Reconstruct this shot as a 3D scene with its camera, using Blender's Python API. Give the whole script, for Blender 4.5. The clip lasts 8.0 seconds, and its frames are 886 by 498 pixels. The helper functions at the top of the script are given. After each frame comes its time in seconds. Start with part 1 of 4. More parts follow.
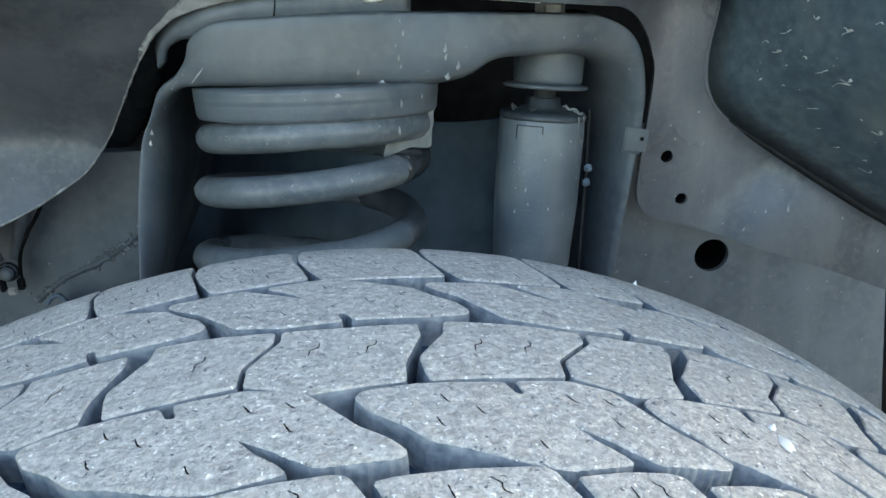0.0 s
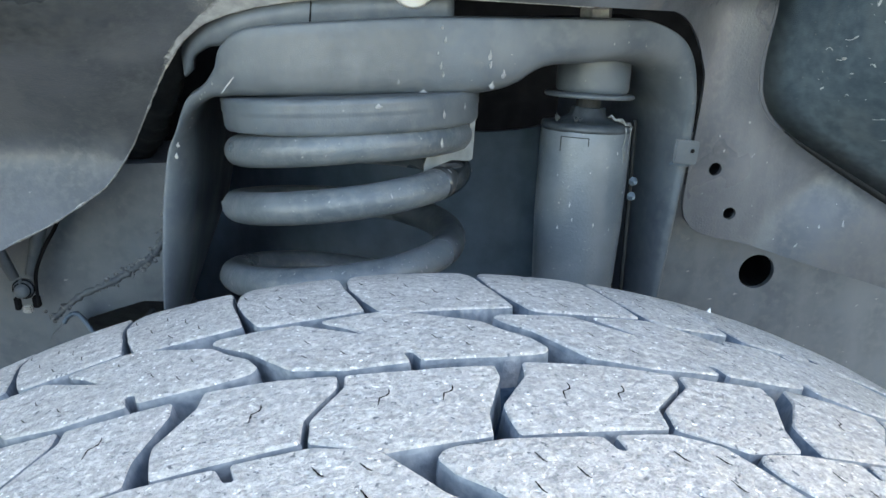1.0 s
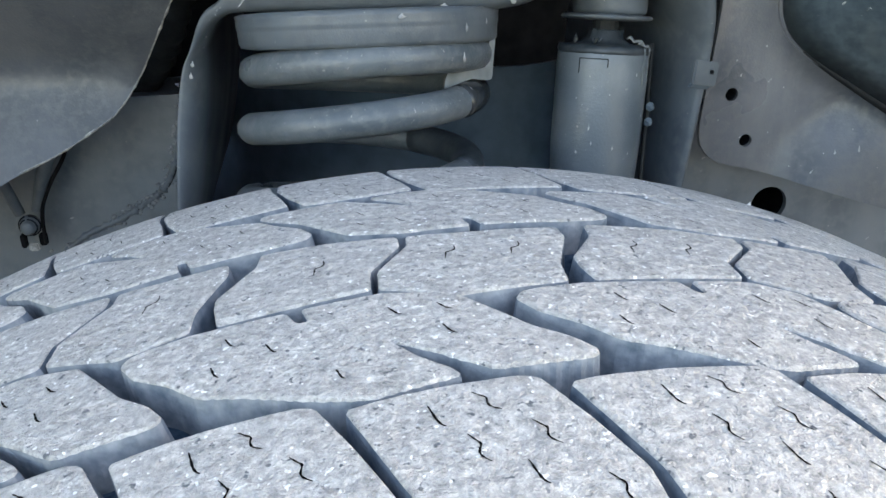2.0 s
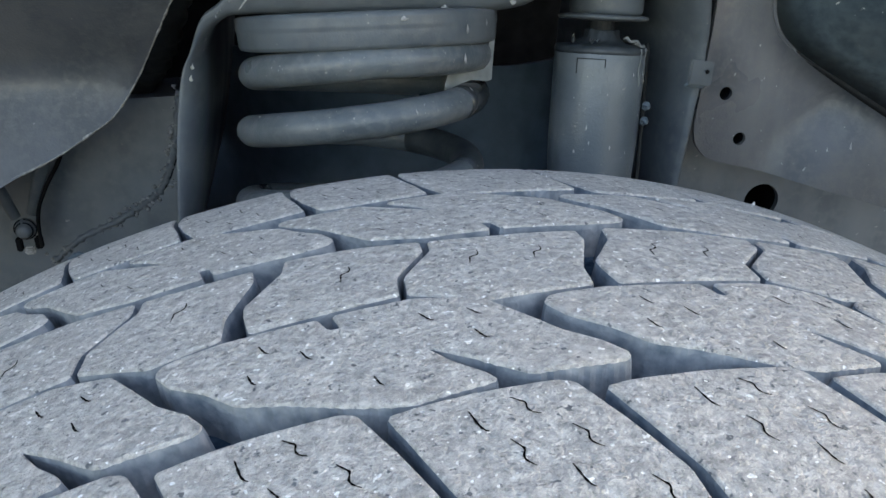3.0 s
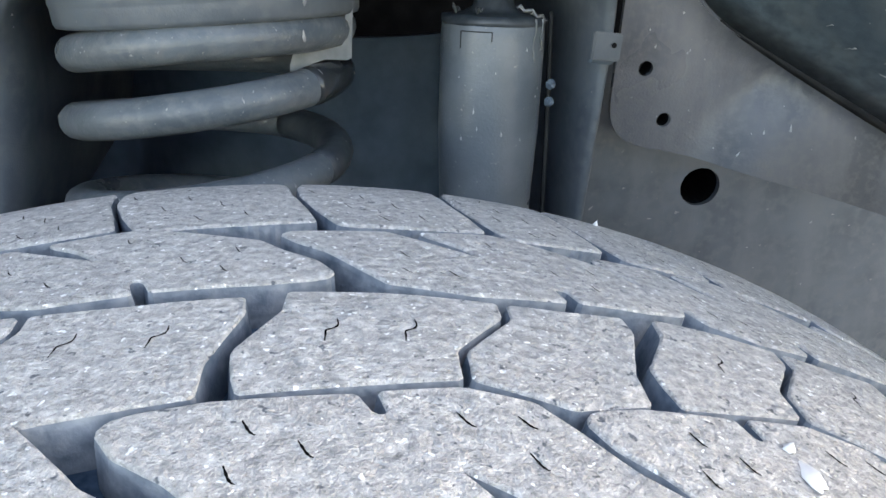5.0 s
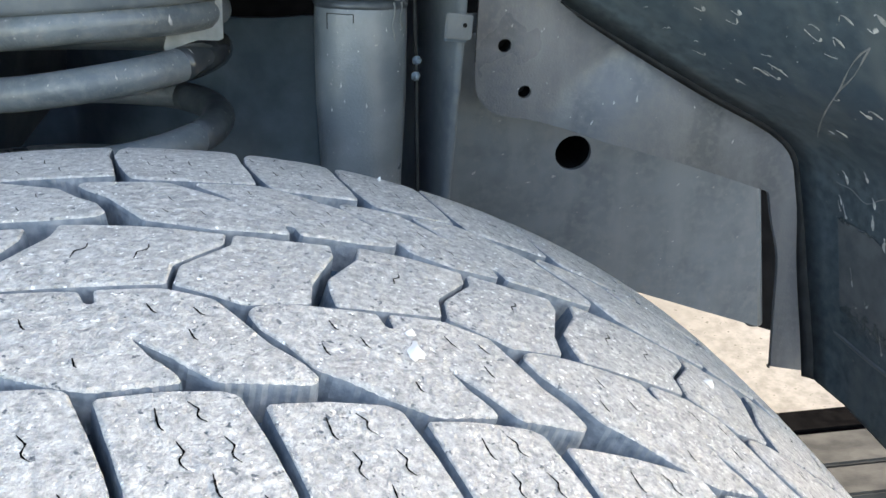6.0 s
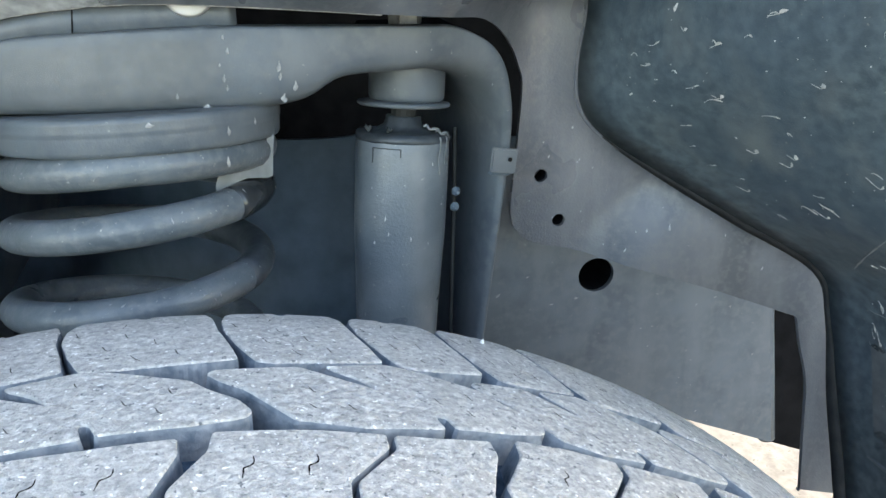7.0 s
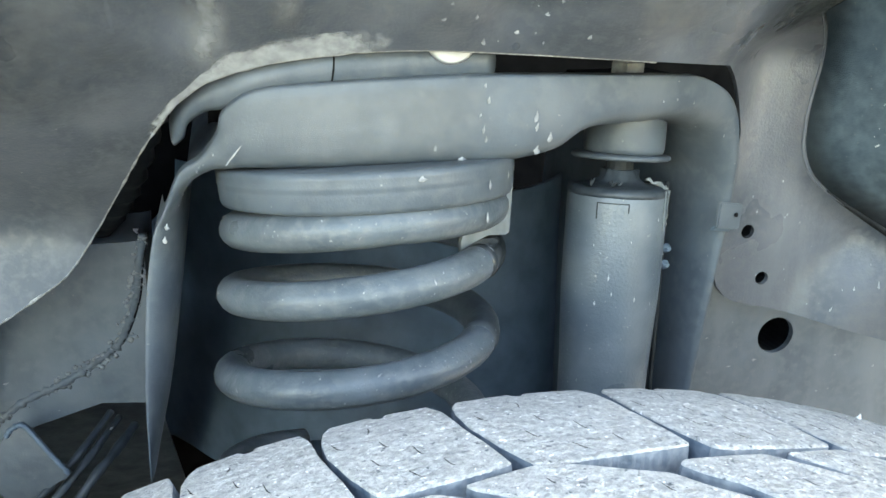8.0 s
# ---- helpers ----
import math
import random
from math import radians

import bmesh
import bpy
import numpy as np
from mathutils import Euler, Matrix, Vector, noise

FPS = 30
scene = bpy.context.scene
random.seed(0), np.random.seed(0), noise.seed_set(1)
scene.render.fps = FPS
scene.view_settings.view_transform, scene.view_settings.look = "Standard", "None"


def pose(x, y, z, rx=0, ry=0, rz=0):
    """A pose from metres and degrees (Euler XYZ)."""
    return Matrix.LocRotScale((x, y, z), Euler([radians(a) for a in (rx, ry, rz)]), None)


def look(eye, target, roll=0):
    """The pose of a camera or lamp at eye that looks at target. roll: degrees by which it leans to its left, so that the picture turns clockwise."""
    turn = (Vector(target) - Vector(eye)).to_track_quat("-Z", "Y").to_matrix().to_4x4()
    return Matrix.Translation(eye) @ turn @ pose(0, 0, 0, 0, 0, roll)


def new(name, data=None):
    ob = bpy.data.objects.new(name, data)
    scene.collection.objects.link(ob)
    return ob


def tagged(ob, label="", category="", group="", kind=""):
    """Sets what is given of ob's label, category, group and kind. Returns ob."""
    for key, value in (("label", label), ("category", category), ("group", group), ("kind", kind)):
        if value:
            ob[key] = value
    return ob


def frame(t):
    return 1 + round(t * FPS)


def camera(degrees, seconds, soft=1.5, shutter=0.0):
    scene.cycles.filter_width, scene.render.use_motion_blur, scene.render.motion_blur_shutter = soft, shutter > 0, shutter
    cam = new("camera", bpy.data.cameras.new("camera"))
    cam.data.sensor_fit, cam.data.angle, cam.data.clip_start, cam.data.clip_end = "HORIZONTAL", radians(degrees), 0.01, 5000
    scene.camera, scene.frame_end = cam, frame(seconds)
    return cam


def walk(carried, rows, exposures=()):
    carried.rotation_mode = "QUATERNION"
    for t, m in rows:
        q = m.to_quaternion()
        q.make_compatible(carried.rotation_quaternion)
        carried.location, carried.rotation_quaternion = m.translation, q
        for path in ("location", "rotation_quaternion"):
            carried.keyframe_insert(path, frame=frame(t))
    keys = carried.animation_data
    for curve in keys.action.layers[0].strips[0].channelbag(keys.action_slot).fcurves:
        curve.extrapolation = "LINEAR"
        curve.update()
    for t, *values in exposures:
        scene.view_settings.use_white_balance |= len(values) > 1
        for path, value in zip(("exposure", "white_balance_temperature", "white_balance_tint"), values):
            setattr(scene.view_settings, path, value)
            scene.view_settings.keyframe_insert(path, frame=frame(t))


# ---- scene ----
cam = camera(56.0, 8.0)
EXPOSURES = [(0.0, 2.68, 8050, 6), (0.45, 3.12, 8200, 10), (1.0, 3.17, 8250, 11), (1.5, 3.17, 8400, 12), (2.2, 2.72, 8600, 14), (3.5, 2.36, 8500, 13), (4.0, 2.64, 8700, 15), (4.5, 2.80, 8850, 16), (5.2, 2.95, 8900, 16), (6.5, 2.99, 8500, 11), (7.0, 3.22, 8500, 11), (7.5, 3.74, 8800, 7), (8.0, 3.80, 9100, 8)]
ROWS = [
    (0, 0.0108, -0.2071, 0.9526, 68.01, 0.16, -8),
    (0.5, 0.0086, -0.1901, 0.9522, 69.04, 0.28, -7.81),
    (1, -0.0059, -0.177, 0.9494, 68.39, 0.19, -7.72),
    (1.5, -0.023, -0.1801, 0.9475, 67.39, 0.25, -8.23),
    (1.7, -0.0282, -0.1843, 0.9376, 67.13, 0.19, -8.56),
    (2, -0.0272, -0.1805, 0.9179, 67.03, 0.42, -9.05),
    (2.2, -0.0285, -0.1735, 0.9098, 67.18, 0.29, -9.3),
    (3.3, -0.0387, -0.1815, 0.9232, 66.59, 0.11, -10.87),
    (3.5, -0.032, -0.1677, 0.9187, 66.48, -0.26, -11.16),
    (4, -0.0061, -0.1349, 0.9118, 65.87, 0.07, -11.03),
    (4.5, 0.0237, -0.1169, 0.9166, 64.98, 0.58, -10.27),
    (5, 0.0517, -0.1307, 0.9171, 63.9, 1.16, -9.09),
    (5.2, 0.0648, -0.1345, 0.9178, 63.54, 1.24, -8.5),
    (6.3, 0.1173, -0.2134, 0.9434, 61.89, 1.21, -10.82),
    (6.5, 0.1072, -0.2178, 0.9515, 62.7, 0.72, -11.93),
    (6.7, 0.0864, -0.1997, 0.9538, 65.41, -0.13, -13.21),
    (7, 0.0562, -0.1605, 0.9553, 67.65, -0.08, -13.77),
    (7.5, 0.0057, -0.1206, 0.9483, 71.08, -0.05, -14.22),
    (8, -0.0595, -0.1019, 0.9474, 71.37, -0.24, -14.73),
]
walk(cam, [(t, pose(x, y, z, rx, ry, rz)) for t, x, y, z, rx, ry, rz in ROWS], EXPOSURES)

# ---------------------------------------------------------------- world and light
SUN_ELEV, SUN_AZ = radians(28), radians(70)
world = bpy.data.worlds.new("daylight")
scene.world = world
world.use_nodes = True
wn = world.node_tree.nodes
sky = wn.new("ShaderNodeTexSky")
sky.sky_type = "NISHITA"
sky.sun_disc = False
sky.sun_elevation = SUN_ELEV
sky.sun_rotation = SUN_AZ
wn["Background"].inputs[1].default_value = 0.14
world.node_tree.links.new(sky.outputs[0], wn["Background"].inputs[0])
sun = new("sun", bpy.data.lights.new("sun", "SUN"))
sun.data.energy = 2.0
sun.data.angle = radians(0.5)
sun.data.color = (1.0, 0.97, 0.93)
to_sun = Vector((math.sin(SUN_AZ) * math.cos(SUN_ELEV), math.cos(SUN_AZ) * math.cos(SUN_ELEV), math.sin(SUN_ELEV)))
sun.matrix_world = look(to_sun * 20, (0, 0, 0))


# ---------------------------------------------------------------- materials
def material(name, dark, light, scale=60.0, detail=6.0, rough=(0.5, 0.8), metal=0.0, bump=0.15, bump_scale=400.0,
             fleck=None, fleck_scale=500.0, fleck_at=0.68, stretch=(1, 1, 1), stain=None, stain_scale=9.0, spread=(0.35, 0.65), grit=0.5, streak=None, spec=0.5, bump_depth=0.001, glint=None, chips=0.0, grime=None, grime_scale=120.0):
    """Two tones by a fine noise, a slow stain over it, and small flecks; relief from a finer noise."""
    m = bpy.data.materials.new(name)
    m.use_nodes = True
    n, k = m.node_tree.nodes, m.node_tree.links
    b = n["Principled BSDF"]
    co = n.new("ShaderNodeTexCoord")
    mp = n.new("ShaderNodeMapping")
    mp.inputs["Scale"].default_value = stretch
    k.new(co.outputs["Object"], mp.inputs[0])
    info, far = n.new("ShaderNodeObjectInfo"), n.new("ShaderNodeMath")
    far.operation = "MULTIPLY"
    far.inputs[1].default_value = 7.0
    k.new(info.outputs["Random"], far.inputs[0])
    k.new(far.outputs[0], mp.inputs["Location"])

    def tex(size, depth):
        t = n.new("ShaderNodeTexNoise")
        t.inputs["Scale"].default_value, t.inputs["Detail"].default_value, t.inputs["Roughness"].default_value = size, depth, grit
        k.new(mp.outputs[0], t.inputs["Vector"])
        return t

    def ramp(source, lo, hi):
        r = n.new("ShaderNodeMapRange")
        r.inputs[1].default_value, r.inputs[2].default_value = lo, hi
        k.new(source, r.inputs[0])
        return r.outputs[0]

    def mix(fac, a, c):
        x = n.new("ShaderNodeMix")
        x.data_type = "RGBA"
        for socket, value in ((x.inputs[0], fac), (x.inputs[6], a), (x.inputs[7], c)):
            if isinstance(value, tuple):
                socket.default_value = (*value, 1)
            else:
                k.new(value, socket)
        return x.outputs[2]

    grain = tex(scale, detail)
    colour = mix(ramp(grain.outputs[0], *spread), dark, light)
    if chips:
        bent = n.new("ShaderNodeMix")
        bent.data_type = "RGBA"
        bent.blend_type = "LINEAR_LIGHT"
        bent.inputs[0].default_value = 0.0035
        k.new(mp.outputs[0], bent.inputs[6])
        k.new(tex(chips * 0.7, 3).outputs["Color"], bent.inputs[7])
        cell = n.new("ShaderNodeTexVoronoi")
        cell.inputs["Scale"].default_value = chips
        k.new(bent.outputs[2], cell.inputs["Vector"])
        each = n.new("ShaderNodeSeparateColor")
        k.new(cell.outputs["Color"], each.inputs[0])
        weight = n.new("ShaderNodeMath")
        weight.operation = "MULTIPLY"
        weight.inputs[1].default_value = 0.42
        k.new(each.outputs[0], weight.inputs[0])
        colour = mix(weight.outputs[0], colour, dark)
    if stain:
        colour = mix(ramp(tex(stain_scale, 4).outputs[0], 0.45, 0.75), colour, stain)
    if grime:
        colour = mix(ramp(tex(grime_scale, 9).outputs[0], 0.46, 0.70), colour, grime)
    if streak:
        long = n.new("ShaderNodeMapping")
        long.inputs["Scale"].default_value = (1, 1, 0.18)
        k.new(mp.outputs[0], long.inputs[0])
        lines = tex(38, 5)
        k.new(long.outputs[0], lines.inputs["Vector"])
        colour = mix(ramp(lines.outputs[0], 0.50, 0.78), colour, streak)
    if fleck:
        colour = mix(ramp(tex(fleck_scale, 2).outputs[0], fleck_at, fleck_at + 0.06), colour, fleck)
    # Near-white specks in the base colour, painted in place of glossy glints.
    if glint:
        colour = mix(ramp(tex(fleck_scale * 1.3, 1).outputs[0], 0.69, 0.72), colour, glint)
    k.new(colour, b.inputs["Base Color"])
    r = n.new("ShaderNodeMapRange")
    r.inputs[1].default_value, r.inputs[2].default_value, r.inputs[3].default_value, r.inputs[4].default_value = 0.3, 0.7, *rough
    k.new(tex(scale * 0.4, 4).outputs[0], r.inputs[0])
    k.new(r.outputs[0], b.inputs["Roughness"])
    b.inputs["Metallic"].default_value = metal
    b.inputs["Specular IOR Level"].default_value = spec
    bp = n.new("ShaderNodeBump")
    bp.inputs["Strength"].default_value, bp.inputs["Distance"].default_value = bump, bump_depth
    height = tex(bump_scale, 5).outputs[0]
    if chips:
        both = n.new("ShaderNodeMath")
        both.operation = "MULTIPLY_ADD"
        both.inputs[1].default_value = 0.35
        k.new(each.outputs[1], both.inputs[0])
        k.new(height, both.inputs[2])
        height = both.outputs[0]
    k.new(height, bp.inputs["Height"])
    k.new(bp.outputs[0], b.inputs["Normal"])
    return m


TREAD = material("dusty_tread_rubber", (0.300, 0.299, 0.297), (0.76, 0.742, 0.712), scale=470, detail=5, grit=0.70, rough=(0.28, 0.7), bump=1.15, bump_scale=230, bump_depth=0.0030, spread=(0.33, 0.67),
                 fleck=(0.13, 0.145, 0.16), fleck_scale=420, fleck_at=0.64, glint=(0.95, 0.95, 0.94), chips=330)
# Block walls in two copies: shade painted into the first, light into the second.
SIDEWALL = material("shaded_wall_rubber", (0.050, 0.084, 0.122), (0.205, 0.240, 0.282), scale=260, detail=6, spread=(0.22, 0.78), rough=(0.55, 0.85), bump=0.5, bump_scale=500, spec=0.25)
LITWALL = material("lit_block_wall_rubber", (0.104, 0.134, 0.168), (0.315, 0.338, 0.364), scale=260, detail=6, spread=(0.25, 0.75), rough=(0.5, 0.85), bump=0.5, bump_scale=500, spec=0.25)
# Tyre rubber, darkened and blued for the shade deep in the grooves.
CARCASS = material("groove_shade_rubber", (0.013, 0.030, 0.052), (0.050, 0.084, 0.125), scale=260, rough=(0.6, 0.85), spec=0.1, bump=0.3, bump_scale=600)
# Flat near-black for slits and the kerb's strip, in place of their shade.
SIPE = material("flat_shade_black", (0.003, 0.003, 0.0035), (0.006, 0.006, 0.0065), rough=(0.8, 0.9), spec=0.0)
COAT = material("grey_underbody_coating", (0.071, 0.090, 0.109), (0.107, 0.131, 0.154), scale=45, rough=(0.34, 0.55), bump=0.12, bump_scale=900,
                fleck=(0.25, 0.25, 0.25), fleck_scale=420, fleck_at=0.74, stain=(0.088, 0.103, 0.115), stain_scale=14, streak=(0.130, 0.147, 0.163), grime=(0.116, 0.132, 0.147), grime_scale=150)
RAILCOAT = material("grey_rail_coating", (0.088, 0.111, 0.133), (0.132, 0.160, 0.187), scale=45, rough=(0.34, 0.55), bump=0.12, bump_scale=900,
                    fleck=(0.28, 0.28, 0.28), fleck_scale=420, fleck_at=0.74, stain=(0.104, 0.124, 0.140), stain_scale=14, streak=(0.154, 0.176, 0.196), grime=(0.138, 0.158, 0.176), grime_scale=150)
LIGHTCOAT = material("grey_liner_sheet", (0.073, 0.084, 0.101), (0.106, 0.116, 0.136), scale=30, rough=(0.22, 0.46), bump=0.25, bump_scale=700, grime=(0.106, 0.114, 0.125), grime_scale=230, streak=(0.140, 0.148, 0.160),
                     fleck=(0.272, 0.277, 0.278), fleck_scale=380, fleck_at=0.76, stain=(0.056, 0.065, 0.073), stain_scale=13)
DARKLINER = material("dark_plastic_liner", (0.036, 0.056, 0.071), (0.075, 0.108, 0.130), scale=160, rough=(0.45, 0.7), bump=0.4, bump_scale=1300,
                     fleck=(0.15, 0.155, 0.155), fleck_scale=500, fleck_at=0.72, stain=(0.033, 0.060, 0.088), stain_scale=7, streak=(0.098, 0.120, 0.132))
# Near-black for wires and pins, and for faces that stand in for deep shade.
BLACK = material("black_and_shade", (0.006, 0.0065, 0.0075), (0.012, 0.012, 0.0135), rough=(0.6, 0.8), spec=0.04)
# Bluer copy of the coating: the cavity's blue shade is in its colour.
DEEPCOAT = material("dark_grey_coating", (0.080, 0.124, 0.166), (0.130, 0.184, 0.236), scale=45, rough=(0.4, 0.6), bump=0.12, bump_scale=900)
GLOSS = material("glossy_black_sleeve", (0.02, 0.024, 0.028), (0.034, 0.04, 0.046), scale=80, rough=(0.10, 0.22), bump=0.08)
DUSTYSHADE = material("dusty_black_with_shade", (0.032, 0.042, 0.052), (0.060, 0.074, 0.088), scale=120, rough=(0.35, 0.6), bump=0.2)
SATIN = material("grey_coil_coating", (0.084, 0.107, 0.126), (0.140, 0.165, 0.187), scale=38, rough=(0.25, 0.46), bump=0.3, bump_scale=650, fleck=(0.317, 0.314, 0.303), fleck_scale=520, fleck_at=0.70,
                 stain=(0.083, 0.100, 0.116), stain_scale=26, grime=(0.149, 0.164, 0.176), grime_scale=190)
SHOCKCOAT = material("grey_shock_paint", (0.108, 0.134, 0.158), (0.166, 0.192, 0.216), scale=38, rough=(0.22, 0.40), bump=0.3, bump_scale=650, fleck=(0.317, 0.314, 0.303), fleck_scale=520, fleck_at=0.70, stain=(0.100, 0.126, 0.150), stain_scale=26)
RUBBER = material("black_edge_rubber", (0.016, 0.019, 0.022), (0.030, 0.034, 0.038), scale=90, rough=(0.5, 0.7), bump=0.3, spec=0.25)
TAB = material("pale_grey_coating", (0.15, 0.165, 0.175), (0.225, 0.24, 0.25), scale=120, rough=(0.45, 0.65), bump=0.2)
RUST = material("rusty_steel", (0.11, 0.050, 0.026), (0.26, 0.125, 0.065), scale=300, rough=(0.6, 0.9), bump=0.5)
STEEL = material("dull_steel", (0.25, 0.25, 0.25), (0.38, 0.38, 0.37), scale=200, rough=(0.35, 0.6), metal=0.4)
PALE = material("pale_dried_splash", (0.21, 0.22, 0.23), (0.38, 0.385, 0.39), scale=300, rough=(0.4, 0.6))
MUD = material("dried_mud", (0.27, 0.285, 0.29), (0.48, 0.49, 0.495), scale=350, rough=(0.5, 0.7))
WHITE = material("white_plastic_plug", (0.72, 0.72, 0.7), (0.8, 0.8, 0.78), scale=60, rough=(0.4, 0.5))
GROUND = material("sunlit_concrete", (0.135, 0.134, 0.131), (0.20, 0.199, 0.195), scale=60, rough=(0.8, 0.95), spec=0.2, bump=0.6, bump_scale=150,
                  fleck=(0.09, 0.089, 0.086), fleck_scale=120, fleck_at=0.66, stain=(0.16, 0.159, 0.155), stain_scale=1.2)
KERB = material("dark_kerb", (0.045, 0.047, 0.048), (0.075, 0.077, 0.077), scale=40, rough=(0.8, 0.95), bump=0.5, bump_scale=200, stretch=(0.6, 1, 1), spec=0.0)
PALEEDGE = material("pale_sealant", (0.22, 0.218, 0.21), (0.44, 0.435, 0.42), scale=500, rough=(0.6, 0.85), bump=0.6)
BODY = material("body_panel_paint", (0.04, 0.042, 0.045), (0.06, 0.062, 0.066), scale=20, rough=(0.4, 0.55))


def thin_film(m, name, even_cover=False):
    """Lets a film thin out towards the borders that its mesh marks with the attribute 'fade'."""
    n, k = m.node_tree.nodes, m.node_tree.links
    at = n.new("ShaderNodeAttribute")
    at.attribute_name = "fade"
    co, tex, add, cover = n.new("ShaderNodeTexCoord"), n.new("ShaderNodeTexNoise"), n.new("ShaderNodeMath"), n.new("ShaderNodeMapRange")
    tex.inputs["Scale"].default_value, tex.inputs["Detail"].default_value = 190, 6
    k.new(co.outputs["Object"], tex.inputs["Vector"])
    add.operation = "MULTIPLY" if even_cover else "ADD"
    k.new(at.outputs["Fac"], add.inputs[0])
    k.new(tex.outputs[0], add.inputs[1])
    cover.inputs[1].default_value, cover.inputs[2].default_value, cover.inputs[4].default_value = (0.0, 0.6, 0.9) if even_cover else (0.55, 1.0, 0.9)
    k.new(add.outputs[0], cover.inputs[0])
    k.new(cover.outputs[0], n["Principled BSDF"].inputs["Alpha"])
    m.name = name
    return m


FILM = thin_film(material("film", (0.29, 0.30, 0.31), (0.47, 0.485, 0.495), scale=160, rough=(0.5, 0.7), bump=0.4, bump_scale=300), "sealant_film")

# Dried wash and the glossy sheet's bright reflections share this pale colour.
WASHSHEEN = thin_film(material("wash", (0.20, 0.208, 0.214), (0.30, 0.308, 0.312), scale=120, rough=(0.45, 0.7), bump=0.3), "dried_wash_film", True)
# Grime with the darkness of the down-facing sheet put into its colour.
GRIMESHADE = thin_film(material("grime", (0.030, 0.037, 0.037), (0.066, 0.076, 0.074), scale=70, detail=8, rough=(0.4, 0.75), bump=0.3), "dark_grime_film", True)
DUST = thin_film(material("dust", (0.085, 0.098, 0.108), (0.125, 0.140, 0.152), scale=90, rough=(0.7, 0.9), bump=0.3), "dust_film")


# ---------------------------------------------------------------- small builders
def link_mesh(name, bm, mat, parent=None, label="", smooth=False):
    me = bpy.data.meshes.new(name)
    bm.to_mesh(me)
    bm.free()
    me.materials.append(mat)
    if smooth:
        me.shade_smooth()
    ob = new(name, me)
    if parent:
        ob.parent = parent
    if label:
        ob["label"] = label
    return ob


def part(name, bm, mat, parent, label="", smooth=False):
    return link_mesh(name, bm, mat, parent, label, smooth)


def empty(name, at=(0, 0, 0)):
    ob = new(name)
    ob.location = at
    return ob


def rings(bm, loops, closed=True, caps=True):
    """Skins a row of loops of points with quads."""
    made = [[bm.verts.new(p) for p in loop] for loop in loops]
    n = len(made[0])
    for a, b in zip(made, made[1:]):
        for i in range(n if closed else n - 1):
            j = (i + 1) % n
            bm.faces.new((a[i], a[j], b[j], b[i]))
    if caps and closed:
        bm.faces.new(list(reversed(made[0])))
        bm.faces.new(made[-1])
    bmesh.ops.recalc_face_normals(bm, faces=bm.faces)
    return made


def lathe(profile, m=Matrix(), sides=40, caps=True):
    """A turned solid: (radius, height) pairs round the z axis of m."""
    bm = bmesh.new()
    rings(bm, [[m @ Vector((r * math.cos(2 * math.pi * i / sides), r * math.sin(2 * math.pi * i / sides), z)) for i in range(sides)]
               for r, z in profile], caps=caps)
    return bm


def tube(points, radius, sides=10, taper=None):
    """A round bar along a row of points."""
    pts = [Vector(p) for p in points]
    loops = []
    up = Vector((0.13, 0.31, 0.94))
    for i, p in enumerate(pts):
        way = (pts[min(i + 1, len(pts) - 1)] - pts[max(i - 1, 0)]).normalized()
        a = way.cross(up).normalized()
        b = a.cross(way)
        r = radius * (taper[i] if taper else 1)
        loops.append([p + r * (a * math.cos(2 * math.pi * k / sides) + b * math.sin(2 * math.pi * k / sides)) for k in range(sides)])
    bm = bmesh.new()
    rings(bm, loops)
    return bm


def box(lo, hi, bevel=0.002, turn=None):
    bm = bmesh.new()
    bmesh.ops.create_cube(bm, size=1)
    for v in bm.verts:
        v.co = Vector([(a + b) / 2 + c * (b - a) for a, b, c in zip(lo, hi, v.co)])
    if bevel:
        bmesh.ops.bevel(bm, geom=bm.edges[:], offset=bevel, segments=2, affect="EDGES")
    if turn:
        bmesh.ops.transform(bm, matrix=turn, verts=bm.verts)
    return bm


def smooth_line(points, per=6):
    """Catmull-Rom through a few control points."""
    pts = [Vector(p) for p in points]
    out = []
    for i in range(len(pts) - 1):
        p0, p1, p2, p3 = pts[max(i - 1, 0)], pts[i], pts[i + 1], pts[min(i + 2, len(pts) - 1)]
        for k in range(per):
            t = k / per
            out.append(0.5 * (2 * p1 + (p2 - p0) * t + (2 * p0 - 5 * p1 + 4 * p2 - p3) * t * t + (3 * p1 - p0 - 3 * p2 + p3) * t ** 3))
    return out + [pts[-1]]


